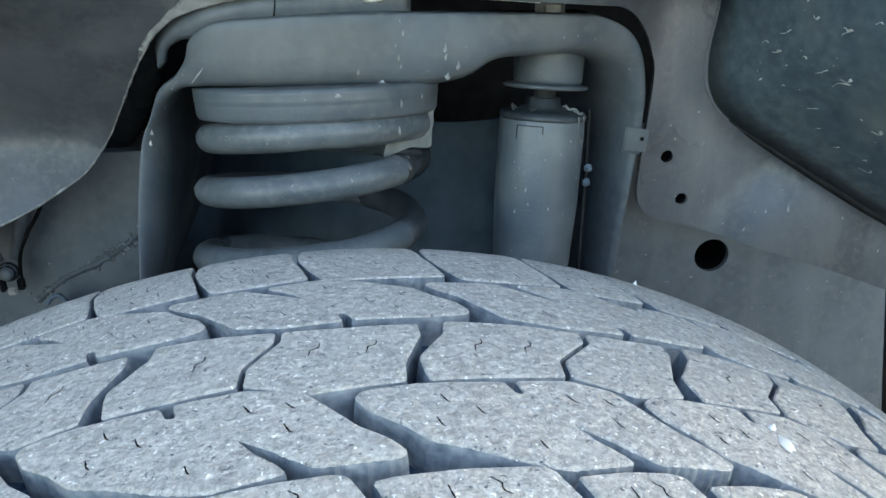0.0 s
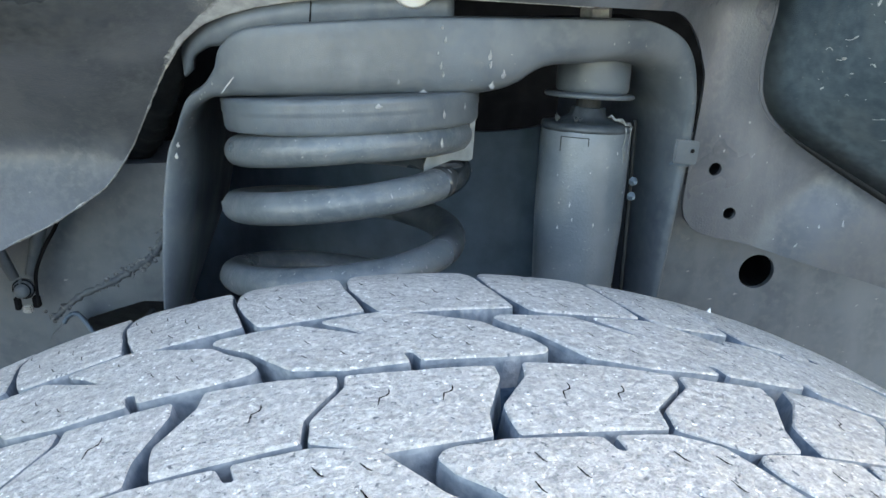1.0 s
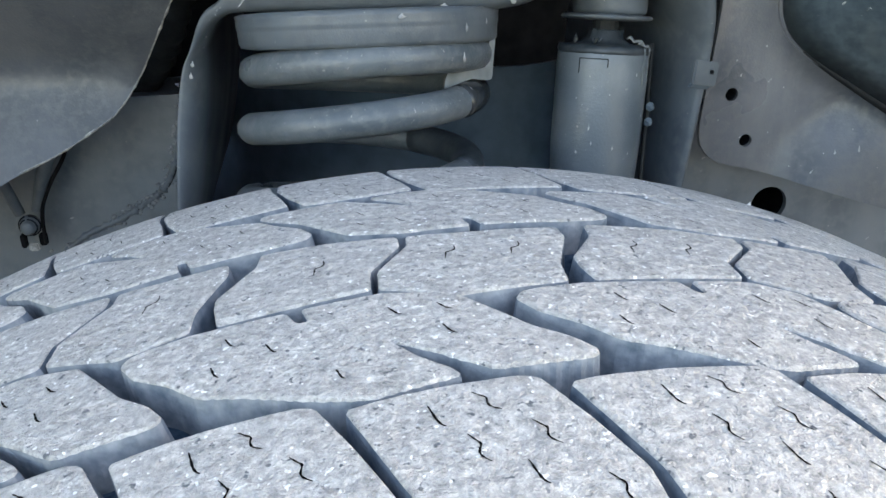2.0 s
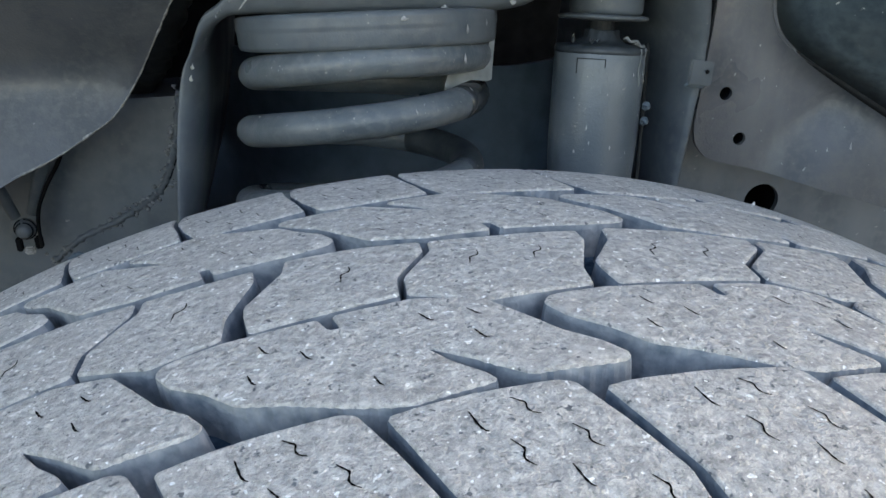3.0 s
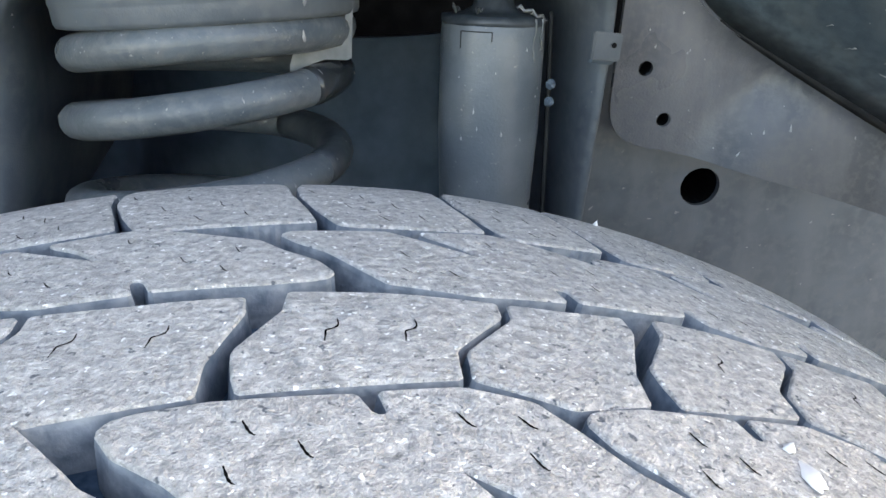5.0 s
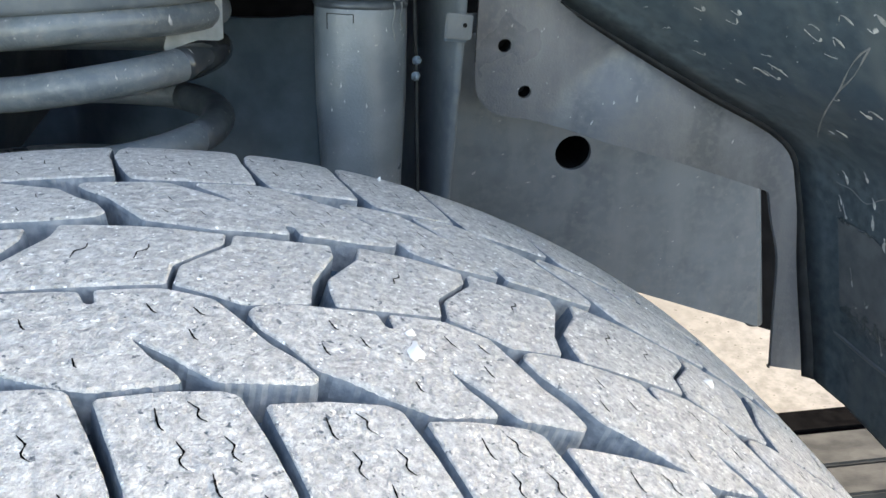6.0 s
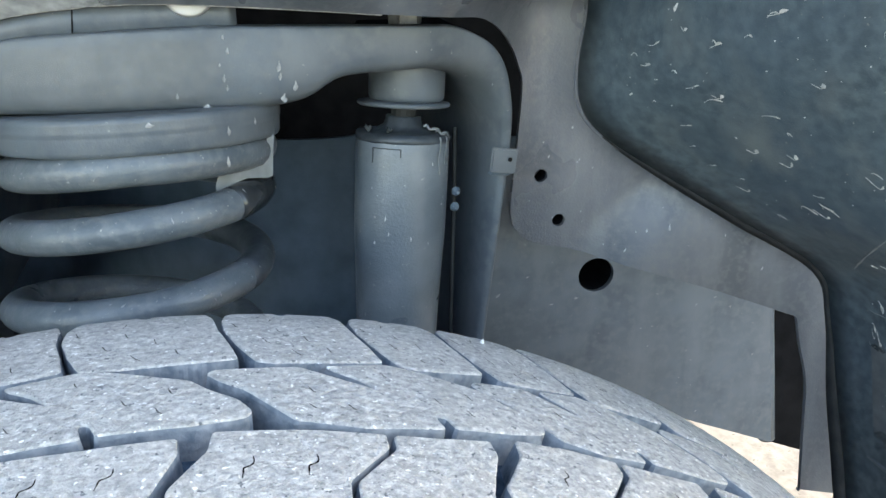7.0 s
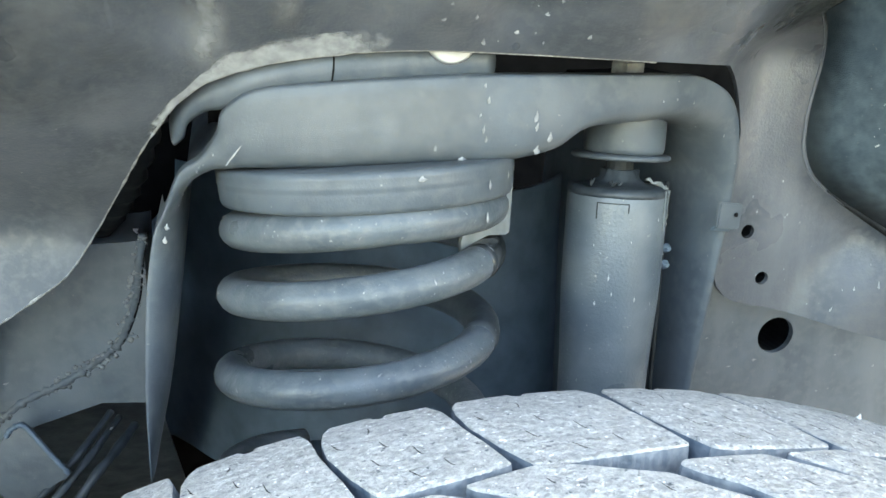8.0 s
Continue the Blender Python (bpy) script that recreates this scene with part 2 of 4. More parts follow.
def sheet(outline, depth, thick, step=0.012, holes=()):
    """A pressed sheet: an outline in x and z, subdivided, its y given by depth(x, z), with a thickness towards +y."""
    bm = bmesh.new()
    edges = []
    for ring in (outline, *holes):
        vs = [bm.verts.new((x, 0, z)) for x, z in ring]
        edges += [bm.edges.new((vs[i], vs[(i + 1) % len(vs)])) for i in range(len(vs))]
    bmesh.ops.triangle_fill(bm, edges=edges, use_beauty=True, normal=(0, -1, 0))
    xs, zs = [p[0] for p in outline], [p[1] for p in outline]
    for axis, lo, hi in ((0, min(xs), max(xs)), (2, min(zs), max(zs))):
        normal = Vector((axis == 0, 0, axis == 2))
        for i in range(1, int((hi - lo) / step)):
            bmesh.ops.bisect_plane(bm, geom=bm.verts[:] + bm.edges[:] + bm.faces[:], plane_co=normal * (lo + i * step), plane_no=normal, dist=1e-5)
    bmesh.ops.remove_doubles(bm, verts=bm.verts, dist=2e-5)
    for f in bm.faces:
        f.normal_update()
        if f.normal.y > 0:
            f.normal_flip()
    for v in bm.verts:
        v.co.y = depth(v.co.x, v.co.z)
    border = [e for e in bm.edges if e.is_boundary]
    ends = {v for e in border for v in e.verts}
    near, far = {v: bm.verts.new(v.co) for v in ends}, {v: bm.verts.new(v.co + Vector((0, thick, 0))) for v in ends}
    for e in border:
        a, b = e.verts
        bm.faces.new((near[a], near[b], far[b], far[a]))
    bmesh.ops.recalc_face_normals(bm, faces=bm.faces)
    return bm


def even(ob):
    """Normals weighed by the size of the faces, for pressed sheets."""
    w = ob.modifiers.new("even_normals", "WEIGHTED_NORMAL")
    w.mode = "FACE_AREA"
    return ob


def sstep(a, b, x):
    t = min(max((x - a) / (b - a), 0), 1)
    return t * t * (3 - 2 * t)


# ---------------------------------------------------------------- ground
bm = bmesh.new()
bmesh.ops.create_grid(bm, x_segments=60, y_segments=60, size=2500)
ground = link_mesh("ground", bm, GROUND)
ground.location.z = 0.1062
tagged(ground, "pale sunlit concrete ground under the vehicle", "ground", kind="structure")

# ---------------------------------------------------------------- the liner, the frame rail and the panels round the opening
VEER = -0.065
AXLE_Z = 0.415
WHEEL = Vector((0.0102, 0.0035, 0.4721))


def liner_y(x, z):
    """How deep the inner fender sheet stands: a wall, bending towards the outside where the wheel arch begins, with a pressed wing at the front."""
    y = 0.303 + VEER * (x - 0.23)
    r = math.hypot(x, z - AXLE_Z)
    over = max(r - 0.425, 0) * sstep(0.235, 0.13, x)
    rear = sstep(-0.105, -0.150, x)
    y -= 0.98 * over * (1 - rear) + 1.15 * 0.5 * (z - 0.829 + math.hypot(z - 0.829, 0.008)) * rear
    y -= 1.6 * max(z - 0.906, 0) * sstep(0.150, 0.215, x)
    y += (0.0048 * math.sin(x * 96 + 1.9) + 0.0016 * math.sin(x * 151) + 0.0016 * math.sin(x * 51) + 0.0012 * math.sin(z * 140 + x * 40)) * sstep(0.50, 0.525, r) * sstep(0.24, 0.15, x)
    y -= 0.45 * 0.5 * (0.829 - z + math.hypot(z - 0.829, 0.008)) * rear
    below = (x - 0.303) * 0.62 - (z - 0.797) * 0.785
    below = 0.5 * (below + math.hypot(below, 0.002))
    y -= (0.55 * min(below, 0.03) + 0.22 * max(min(below, 0.06) - 0.03, 0) + 0.18 * max(below - 0.06, 0)) * sstep(0.232, 0.300, x)
    roll = (x - 0.2575) * 0.528 + (z - 0.833) * 0.849 + 0.005
    roll = 0.5 * (roll + math.hypot(roll, 0.003))
    y -= 0.80 * min(roll, 0.02) * sstep(0.262, 0.292, x) * sstep(0.418, 0.385, x)
    return y


arch = [(-0.60, 0.715), (-0.30, 0.735), (-0.190, 0.776), (-0.150, 0.797), (-0.137, 0.807), (-0.124, 0.825), (-0.111, 0.846), (-0.090, 0.879), (-0.071, 0.899), (-0.049, 0.908),
        (-0.019, 0.913), (0.026, 0.915), (0.123, 0.9095), (0.165, 0.906), (0.188, 0.899), (0.2035, 0.886), (0.213, 0.870), (0.2165, 0.855), (0.214, 0.800),
        (0.214, 0.776), (0.219, 0.765), (0.230, 0.7575), (0.262, 0.7500), (0.330, 0.7310), (0.389, 0.7105), (0.3955, 0.7080), (0.3975, 0.7040), (0.4005, 0.688), (0.4065, 0.6625), (0.4075, 0.628), (0.4085, 0.5845), (0.4095, 0.5825), (0.436, 0.578)]


def ring_hole(x, z, r, n=20):
    return [(x + r * math.cos(2 * math.pi * i / n), z + r * math.sin(2 * math.pi * i / n)) for i in range(n)]


outline = [(p.x, p.y) for p in smooth_line([(x, z, 0) for x, z in arch], 4)] + [(0.435, 0.62), (0.430, 0.705), (0.405, 0.752), (0.312, 0.826), (0.285, 0.846), (0.275, 0.87), (0.275, 0.99), (0.20, 1.02), (-0.30, 1.02), (-0.60, 0.95)]
fender_liner = empty("fender_liner")
even(part("panel", sheet(outline, liner_y, 0.003, 0.006, [ring_hole(0.232, 0.802, 0.0042), ring_hole(0.245, 0.772, 0.0042)]), LIGHTCOAT, fender_liner, smooth=True))
# Black cups stand in for the shade inside the holes.
for x, z in ((0.232, 0.802), (0.245, 0.772)):
    part("hole_cup", lathe([(0.0050, 0.0), (0.0050, 0.012), (0.0005, 0.012)], pose(x, liner_y(x, z) + 0.0035, z, -90, 0, 0), 16, caps=False), BLACK, fender_liner, "black cup in place of the hole's shade")
bead = [(p.x, p.y) for p in smooth_line([(x, z, 0) for x, z in arch[1:13]], 8)]
part("raw_edge", tube([(x, liner_y(x, z) + 0.0012, z) for x, z in bead], 0.0010, 6, [(1 + 0.95 * noise.noise((i * 0.9, 3.1, 0))) * (0.6 if x > -0.085 else 1.0) for i, (x, z) in enumerate(bead)]), PALEEDGE, fender_liner, "pale uneven raw edge of sealant", True)
tagged(fender_liner, "grey coated inner fender sheet around an arched opening", "fender liner")


# a pale smear of sealant along the upper edge of the opening
smear = [p for p in bead if -0.094 < p[0] < 0.012 and p[1] > 0.870]
bm = bmesh.new()
fade = bm.verts.layers.float.new("fade")
rows = []
for i, (x, z) in enumerate(smear):
    t = i / (len(smear) - 1)
    way = Vector((x - 0.02, z - 0.80)).normalized()
    wide = 0.0095 * (0.22 + 0.78 * sstep(0.25, 0.62, t)) * (1 + 0.35 * noise.noise((t * 9, 2.0, 0))) + 0.001
    row = []
    for k in range(7):
        px, pz = x + way.x * wide * k / 6, z + way.y * wide * k / 6
        v = bm.verts.new((px, liner_y(px, pz) - 0.0005, pz))
        v[fade] = (1 - (k / 6) ** 3.5) * min(1, 6 * t, 6 * (1 - t)) * (0.8 + 0.3 * noise.noise((t * 5, k * 0.4, 7)))
        row.append(v)
    rows.append(row)
for a, b in zip(rows, rows[1:]):
    for k in range(6):
        bm.faces.new((a[k], a[k + 1], b[k + 1], b[k]))
bmesh.ops.recalc_face_normals(bm, faces=bm.faces)
part("sealant_smear", bm, FILM, fender_liner, "pale thin smear of sealant", True)


def film_patch(name, place, columns, rows_, strength, seed, mat, parent, label):
    """A thin soft-edged film that lightens or darkens a sheet; place(u, w) gives its points for u and w from 0 to 1."""
    bm = bmesh.new()
    fade = bm.verts.layers.float.new("fade")
    grid = []
    for i in range(columns):
        u = i / (columns - 1)
        line = []
        for k in range(rows_):
            w = k / (rows_ - 1)
            v = bm.verts.new(place(u, w))
            soft = math.sin(math.pi * u) ** 1.4 * min(1, 8 * w, 5 * (1 - w)) if 0 < u < 1 and 0 < w < 1 else 0
            v[fade] = soft * strength * (1 + 0.25 * noise.noise((u * 3, w * 5, seed)))
            line.append(v)
        grid.append(line)
    for a, b in zip(grid, grid[1:]):
        for k in range(rows_ - 1):
            bm.faces.new((a[k], a[k + 1], b[k + 1], b[k]))
    bmesh.ops.recalc_face_normals(bm, faces=bm.faces)
    return part(name, bm, mat, parent, label, True)


# wash marks with painted sky reflections, and grime deepened for shade, above the opening
for x0, x1, z0, z1, lean, strength, mat, label in (
        (-0.0740, -0.0545, 0.9060, 0.985, 0.02, 0.95, WASHSHEEN, "pale wash mark with painted sheen"), (-0.0420, -0.0265, 0.9225, 0.985, 0.05, 0.75, WASHSHEEN, "pale wash mark with painted sheen"),
        (0.1050, 0.1380, 0.9180, 0.985, -0.25, 0.5, WASHSHEEN, "pale wash mark with painted sheen"), (-0.0140, 0.0300, 0.9230, 0.985, 0.0, 0.3, WASHSHEEN, "pale wash mark with painted sheen"),
        (0.150, 0.300, 0.9140, 1.010, 0.0, 0.9, GRIMESHADE, "dark mottled grime with painted shade"), (0.030, 0.100, 0.9300, 1.000, 0.2, 0.4, GRIMESHADE, "dark mottled grime with painted shade"), (-0.260, -0.078, 0.8850, 0.990, 0.1, 0.45, GRIMESHADE, "dark mottled grime with painted shade")):
    def on_sheet(u, w):
        z = z0 + (z1 - z0) * w
        x = x0 + (x1 - x0) * u + lean * (z - z0) + 0.0015 * noise.noise((z * 90, x0 * 50, 1.0))
        return Vector((x, liner_y(x, z) - 0.0005, z))

    film_patch("wash_mark" if mat is WASHSHEEN else "grime_mark", on_sheet, 21, 31, strength, x0 * 100, mat, fender_liner, label)


def rail_y(x, z):
    """The frame rail's flat face."""
    return 0.343 + VEER * (x - 0.293)


frame_rail = empty("frame_rail", (0.3, 0.38, 0.6))
tagged(frame_rail, "grey coated steel frame rail with a round hole", "frame rail")
front_rail = [(0.188, 0.640), (0.250, 0.628), (0.341, 0.594), (0.400, 0.570), (0.4555, 0.5480), (0.4127, 0.80), (0.188, 0.80)]
rear_rail = [(-0.60, 0.50), (-0.32, 0.50), (-0.245, 0.640), (-0.205, 0.676), (-0.180, 0.692), (-0.157, 0.699), (-0.142, 0.7035), (-0.117, 0.7015), (-0.1135, 0.7005), (-0.108, 0.803), (-0.115, 0.802), (-0.60, 0.79)]
for name, shape, holes in (("front_section", front_rail, [ring_hole(0.293, 0.711, 0.0132)]), ("rear_section", rear_rail, [])):
    ob = part(name, sheet(shape, rail_y, 0.06, 0.007 if holes else 0.014, holes), RAILCOAT, frame_rail, "", True)
    ob.matrix_parent_inverse = Matrix.Translation(-frame_rail.location)
# Black sheet added in place of the shade round the rail's rounded end.
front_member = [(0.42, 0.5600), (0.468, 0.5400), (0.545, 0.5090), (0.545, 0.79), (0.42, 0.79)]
ob = part("front_member", sheet(front_member, lambda x, z: rail_y(x, z) + 0.0065, 0.02, 0.03), BLACK, frame_rail, "black sheet in place of shade at the rail's front end", True)
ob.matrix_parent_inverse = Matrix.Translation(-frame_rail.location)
ob = part("rounded_end", tube([(x, rail_y(x, z) + 0.0070, z) for x, z in ((0.4555, 0.5480), (0.4470, 0.598), (0.4300, 0.698), (0.4170, 0.775))], 0.0070, 20), RAILCOAT, frame_rail, "", True)
ob.matrix_parent_inverse = Matrix.Translation(-frame_rail.location)
# Plate behind the rail, coloured dark for the shade in the hollow.
back_plate = [(-0.34, 0.48), (-0.117, 0.48), (-0.117, 0.72), (-0.34, 0.72)]
ob = part("hollow_back", sheet(back_plate, lambda x, z: rail_y(x, z) + 0.042 + 0.9 * max(0.690 - z, 0), 0.004, 0.02), DUSTYSHADE, frame_rail, "dark plate in place of the hollow's shade", True)
ob.matrix_parent_inverse = Matrix.Translation(-frame_rail.location)
# Black cup covers the hole's lit walls, in place of shade.
rail_inside = part("hole_cup", lathe([(0.0130, 0.0), (0.0130, 0.055), (0.0005, 0.055)], pose(0.293, 0.3462, 0.711, -90, 0, 0), 24, caps=False), BLACK, frame_rail, "black cup in place of the hole's shade")
rail_inside.matrix_parent_inverse = Matrix.Translation(-frame_rail.location)


# ---------------------------------------------------------------- wheel: tyre with tread blocks


TYRE_R, TREAD_DEEP = 0.3659, 0.0100


def tread_r(v):
    return TYRE_R - 0.79 * v * v - 4 * max(0, abs(v) - 0.0776) ** 2


def on_tyre(s, v, h):
    a, r = s / TYRE_R, tread_r(v) + h
    return Vector((r * math.sin(a), v, r * math.cos(a)))


wheel = empty("wheel", WHEEL)
tagged(wheel, "vehicle wheel with a dusty worn all-terrain tyre", "wheel")
side = [(0.104, 0.342), (0.112, 0.335), (0.119, 0.318), (0.124, 0.290), (0.120, 0.260), (0.108, 0.230), (0.103, 0.215)]
floor_line = [(v, tread_r(v) - TREAD_DEEP) for v in np.linspace(-0.101, 0.101, 15)]
profile = [(-v, r) for v, r in reversed(side)] + floor_line + side
bm = bmesh.new()
loops = [[Vector((r * math.sin(2 * math.pi * i / 200), v, r * math.cos(2 * math.pi * i / 200))) for i in range(200)] for v, r in profile]
rings(bm, loops, caps=False)
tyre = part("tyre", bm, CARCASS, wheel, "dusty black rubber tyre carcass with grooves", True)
bm = bmesh.new()
loops = [[Vector((r * math.sin(2 * math.pi * i / 64), v, r * math.cos(2 * math.pi * i / 64))) for i in range(64)]
         for v, r in ((-0.11, 0.216), (-0.10, 0.20), (-0.03, 0.185), (-0.01, 0.06), (0.01, 0.06), (0.02, 0.18), (0.10, 0.20), (0.11, 0.216))]
rings(bm, loops, caps=True)
part("rim", bm, STEEL, wheel, "dull steel rim", True)

# The tread repeats in pitches of four lengths. All in millimetres: along the tread from the pitch's start, and across it from the middle.
# Each pitch: its length; where the thin joint of the centre row lies, low and high; the tip, notch, slot, corner and end of its outer and its inner
# lobed block; and the two cross grooves of its outer and its inner shoulder.
PITCH = {"L": (85.7, 36.1, 45.0, (-18.8, 18.8, 37.1, 53.0, 78.1), (-19.4, 20.4, 31.8, 53.6, 78.5), (25.3, 67.3), (30.5, 68.9)),
         "M": (80.2, 40.9, 53.2, (-19.4, 23.9, 35.4, 51.9, 76.6), (-22.5, 8.8, 24.6, 49.9, 72.7), (29.7, 63.2), (18.6, 62.2)),
         "S": (70.1, 30.5, 41.4, (-20.3, 13.7, 27.2, 42.1, 63.1), (-22.0, 14.4, 27.7, 43.5, 64.0), (17.7, 52.3), (20.2, 54.9)),
         "N": (76.5, 37.9, 48.2, (-21.0, 17.0, 32.2, 47.8, 69.6), (-22.6, 11.2, 24.2, 45.8, 69.2), (22.9, 59.4), (21.3, 59.0))}
LOBE_TOP = [(-19.6, -25.5), (-18.0, -22.8), (-14.5, -21.6), (-3.0, -19.9), (21.6, -19.2), (24.2, -24.6), (26.4, -24.6), (25.2, -18.6), (39.5, -17.0), (51.5, -20.6), (57.5, -28.0), (64.5, -37.0), (71.5, -42.5), (75.5, -47.5)]
LOBE_LOW = [(74.0, -49.6), (54.0, -50.8), (51.0, -48.6), (45.0, -43.8), (35.5, -37.3), (40.5, -44.0), (46.0, -49.0), (47.5, -51.6), (30.0, -55.0), (20.0, -52.4), (7.0, -47.0), (-2.0, -44.0), (-8.0, -37.5), (-16.0, -31.5)]


def lobed(knots):
    """The outline of a lobed block, its marks moved to the knots tip, notch, slot, corner and end."""
    tip, notch, slot, corner, end = knots
    top = [(float(np.interp(u, (-19.6, 24.5, 51.5, 75.5), (tip, notch, corner, end))), v) for u, v in LOBE_TOP]
    low = [(float(np.interp(u, (-19.6, 35.5, 75.5), (tip, slot, end))), v) for u, v in LOBE_LOW]
    return top + low


def centre_pair(length, low, high):
    """The two blocks of the centre row, with the thin bent joint between them."""
    mid = 0.5 * (high + length)
    first = [(9.5, 16.2), (8.5, 8.5), (-0.2, -5.5), (-0.2, -10.0), (1.2, -18.3), (0.55 * low, -16.6), (low - 0.8, -14.6), (low - 0.2, -5.2), (high - 0.8, 8.0), (high - 0.6, 14.0), (0.6 * high, 15.8)]
    second = [(high + 1.5, 13.6), (high + 1.2, 7.6), (low + 1.6, -5.8), (low + 1.0, -14.8), (low + 12, -19.3), (low + 18, -22.0), (length - 5.2, -18.4), (length - 4.6, -9.0), (length + 1.6, 8.0), (length + 1.2, 14.4), (mid, 13.4)]
    return first, second


def shoulder(g, h, lean=1.0):
    """A shoulder block between the cross grooves at g and h, which lean along the tread towards the tyre's side."""
    m, k = 0.5 * (g + h), lean
    return [(g + 1.7, -57.2), (g + 6, -56.2), (0.55 * g + 0.45 * h, -54.6), (h - 7, -53.8), (h - 3.6, -55.0), (h - 1.8, -58.6), (h + 2.6 * k, -67), (h + 8.5 * k, -80), (h + 9.5 * k, -91), (h + 8.0 * k, -99), (h + 5.0 * k, -103.5),
            (m + 15 * k, -105), (m + 13.5 * k, -101.5), (m + 9.5 * k, -101.0), (m + 9 * k, -104.5), (g + 17.5 * k, -104), (g + 13.8 * k, -95), (g + 12.6 * k, -88), (g + 11 * k, -80), (g + 5.6 * k, -67)]


def turned(outline, about):
    """The same outline on the other half of the tread, turned by half a circle."""
    return [(about - u, -v) for u, v in outline]


# slits, drawn as flat black strips: (along, across, slant in radians, length in millimetres); along is a share of the
# block's reach
LOBE_SLITS = [(0.24, -27.5, -1.1, 4.2), (0.33, -33.0, -1.1, 4.6), (0.215, -37.5, -1.2, 4.4), (0.60, -26.5, -1.0, 4.6), (0.71, -26.8, -0.9, 4.2), (0.705, -36.0, -1.1, 4.6), (0.47, -46.5, -1.2, 3.6)]
SHOULDER_SLITS = [(0.32, -63, -1.25, 6.5), (0.60, -60.5, -1.0, 7), (0.40, -72, -1.3, 7.5), (0.74, -70, -1.15, 7.5), (0.55, -79, -1.25, 6), (0.85, -84, -1.2, 7.5), (0.50, -90, 1.4, 6)]
CENTRE_SLITS = {"L": (((0.56, 0, 1.15, 8),), ((0.34, 0, 1.05, 8), (0.70, 0, 1.05, 8))), "M": (((0.33, 0, 1.15, 8.5), (0.67, 0, 1.15, 8.5)), ()),
                "S": (((0.48, 0, 1.2, 7),), ((0.55, 0, 1.2, 7),)), "N": (((0.4, 0, 1.15, 7.5),), ((0.52, 0, 1.1, 8.5),))}


def grown(poly, d):
    """The outline moved outwards by d (anticlockwise outline)."""
    out = []
    n = len(poly)
    for i in range(n):
        a, b, c = (Vector(poly[(i + k) % n]) for k in (-1, 0, 1))
        e, f = (b - a).normalized(), (c - b).normalized()
        n1, n2 = Vector((e.y, -e.x)), Vector((f.y, -f.x))
        m = n1 + n2
        out.append(b + m * (d / max(m.dot(n1), 0.7)))
    return out


def blunt(poly):
    """Cuts the corners of an outline a little, as wear has rounded them."""
    out = []
    for i, b in enumerate(poly):
        a, c = poly[i - 1], poly[(i + 1) % len(poly)]
        for end in (a, c):
            step = end - b
            out.append(b + step.normalized() * min(0.0007, step.length * 0.3))
    return out


def stepped(poly, ribbed):
    """Points along the outline, about 3 mm apart (1.5 mm along ribbed walls), and how far each stands out low on the wall."""
    out, ribs = [], []
    for a, b in zip(poly, poly[1:] + poly[:1]):
        middle = (a + b) * 0.5
        rib = ribbed and (b - a).length > 0.006 and ribbed(middle)
        n = max(1, round((b - a).length / (0.0013 if rib else 0.0032)))
        for k in range(n):
            out.append(tuple(a.lerp(b, k / n)))
            ribs.append(0.00028 * (k % 2) * (0 < k < n) if rib else 0.0)
    return out, ribs


def block_mesh(name, shape, ribbed=None, seed=0.0):
    """A tread block: flat worn face, narrow rounded edge, walls that lean outwards to the groove's floor."""
    poly = [Vector((u / 1000, v / 1000)) for u, v in shape]
    if sum(a.x * b.y - b.x * a.y for a, b in zip(poly, poly[1:] + poly[:1])) < 0:
        poly.reverse()
    poly, ribs = stepped(blunt(poly), ribbed)
    bm = bmesh.new()
    made = []
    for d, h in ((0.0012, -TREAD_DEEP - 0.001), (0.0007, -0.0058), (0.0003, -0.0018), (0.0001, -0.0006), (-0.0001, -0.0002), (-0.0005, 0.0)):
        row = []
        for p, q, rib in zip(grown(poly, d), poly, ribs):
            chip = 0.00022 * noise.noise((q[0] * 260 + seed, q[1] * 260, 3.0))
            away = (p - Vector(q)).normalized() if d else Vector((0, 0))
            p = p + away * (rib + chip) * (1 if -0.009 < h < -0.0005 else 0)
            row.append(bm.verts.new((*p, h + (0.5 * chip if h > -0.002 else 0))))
        made.append(row)
    n = len(poly)
    for a, b in zip(made, made[1:]):
        for i in range(n):
            bm.faces.new((a[i], a[(i + 1) % n], b[(i + 1) % n], b[i]))
    top = bm.faces.new(made[-1])
    bm.normal_update()
    # Walls facing -y are lighter, others bluish dark: light and shade put into colour.
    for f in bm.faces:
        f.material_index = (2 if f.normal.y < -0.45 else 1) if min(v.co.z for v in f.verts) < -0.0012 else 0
    bmesh.ops.triangulate(bm, faces=[top])
    lo, hi = min(p[0] for p in poly), max(p[0] for p in poly)
    for i in range(1, int((hi - lo) / 0.010) + 1):
        bmesh.ops.bisect_plane(bm, geom=bm.verts[:] + bm.edges[:] + bm.faces[:], plane_co=(lo + i * 0.010, 0, 0), plane_no=(1, 0, 0), dist=1e-5)
    lo, hi = min(p[1] for p in poly), max(p[1] for p in poly)
    for i in range(1, int((hi - lo) / 0.010) + 1):
        bmesh.ops.bisect_plane(bm, geom=bm.verts[:] + bm.edges[:] + bm.faces[:], plane_co=(0, lo + i * 0.010, 0), plane_no=(0, 1, 0), dist=1e-5)
    for v in bm.verts:
        v.co = on_tyre(*v.co)
    me = bpy.data.meshes.new(name)
    bm.to_mesh(me)
    bm.free()
    for mat in (TREAD, SIDEWALL, LITWALL):
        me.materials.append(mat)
    return me


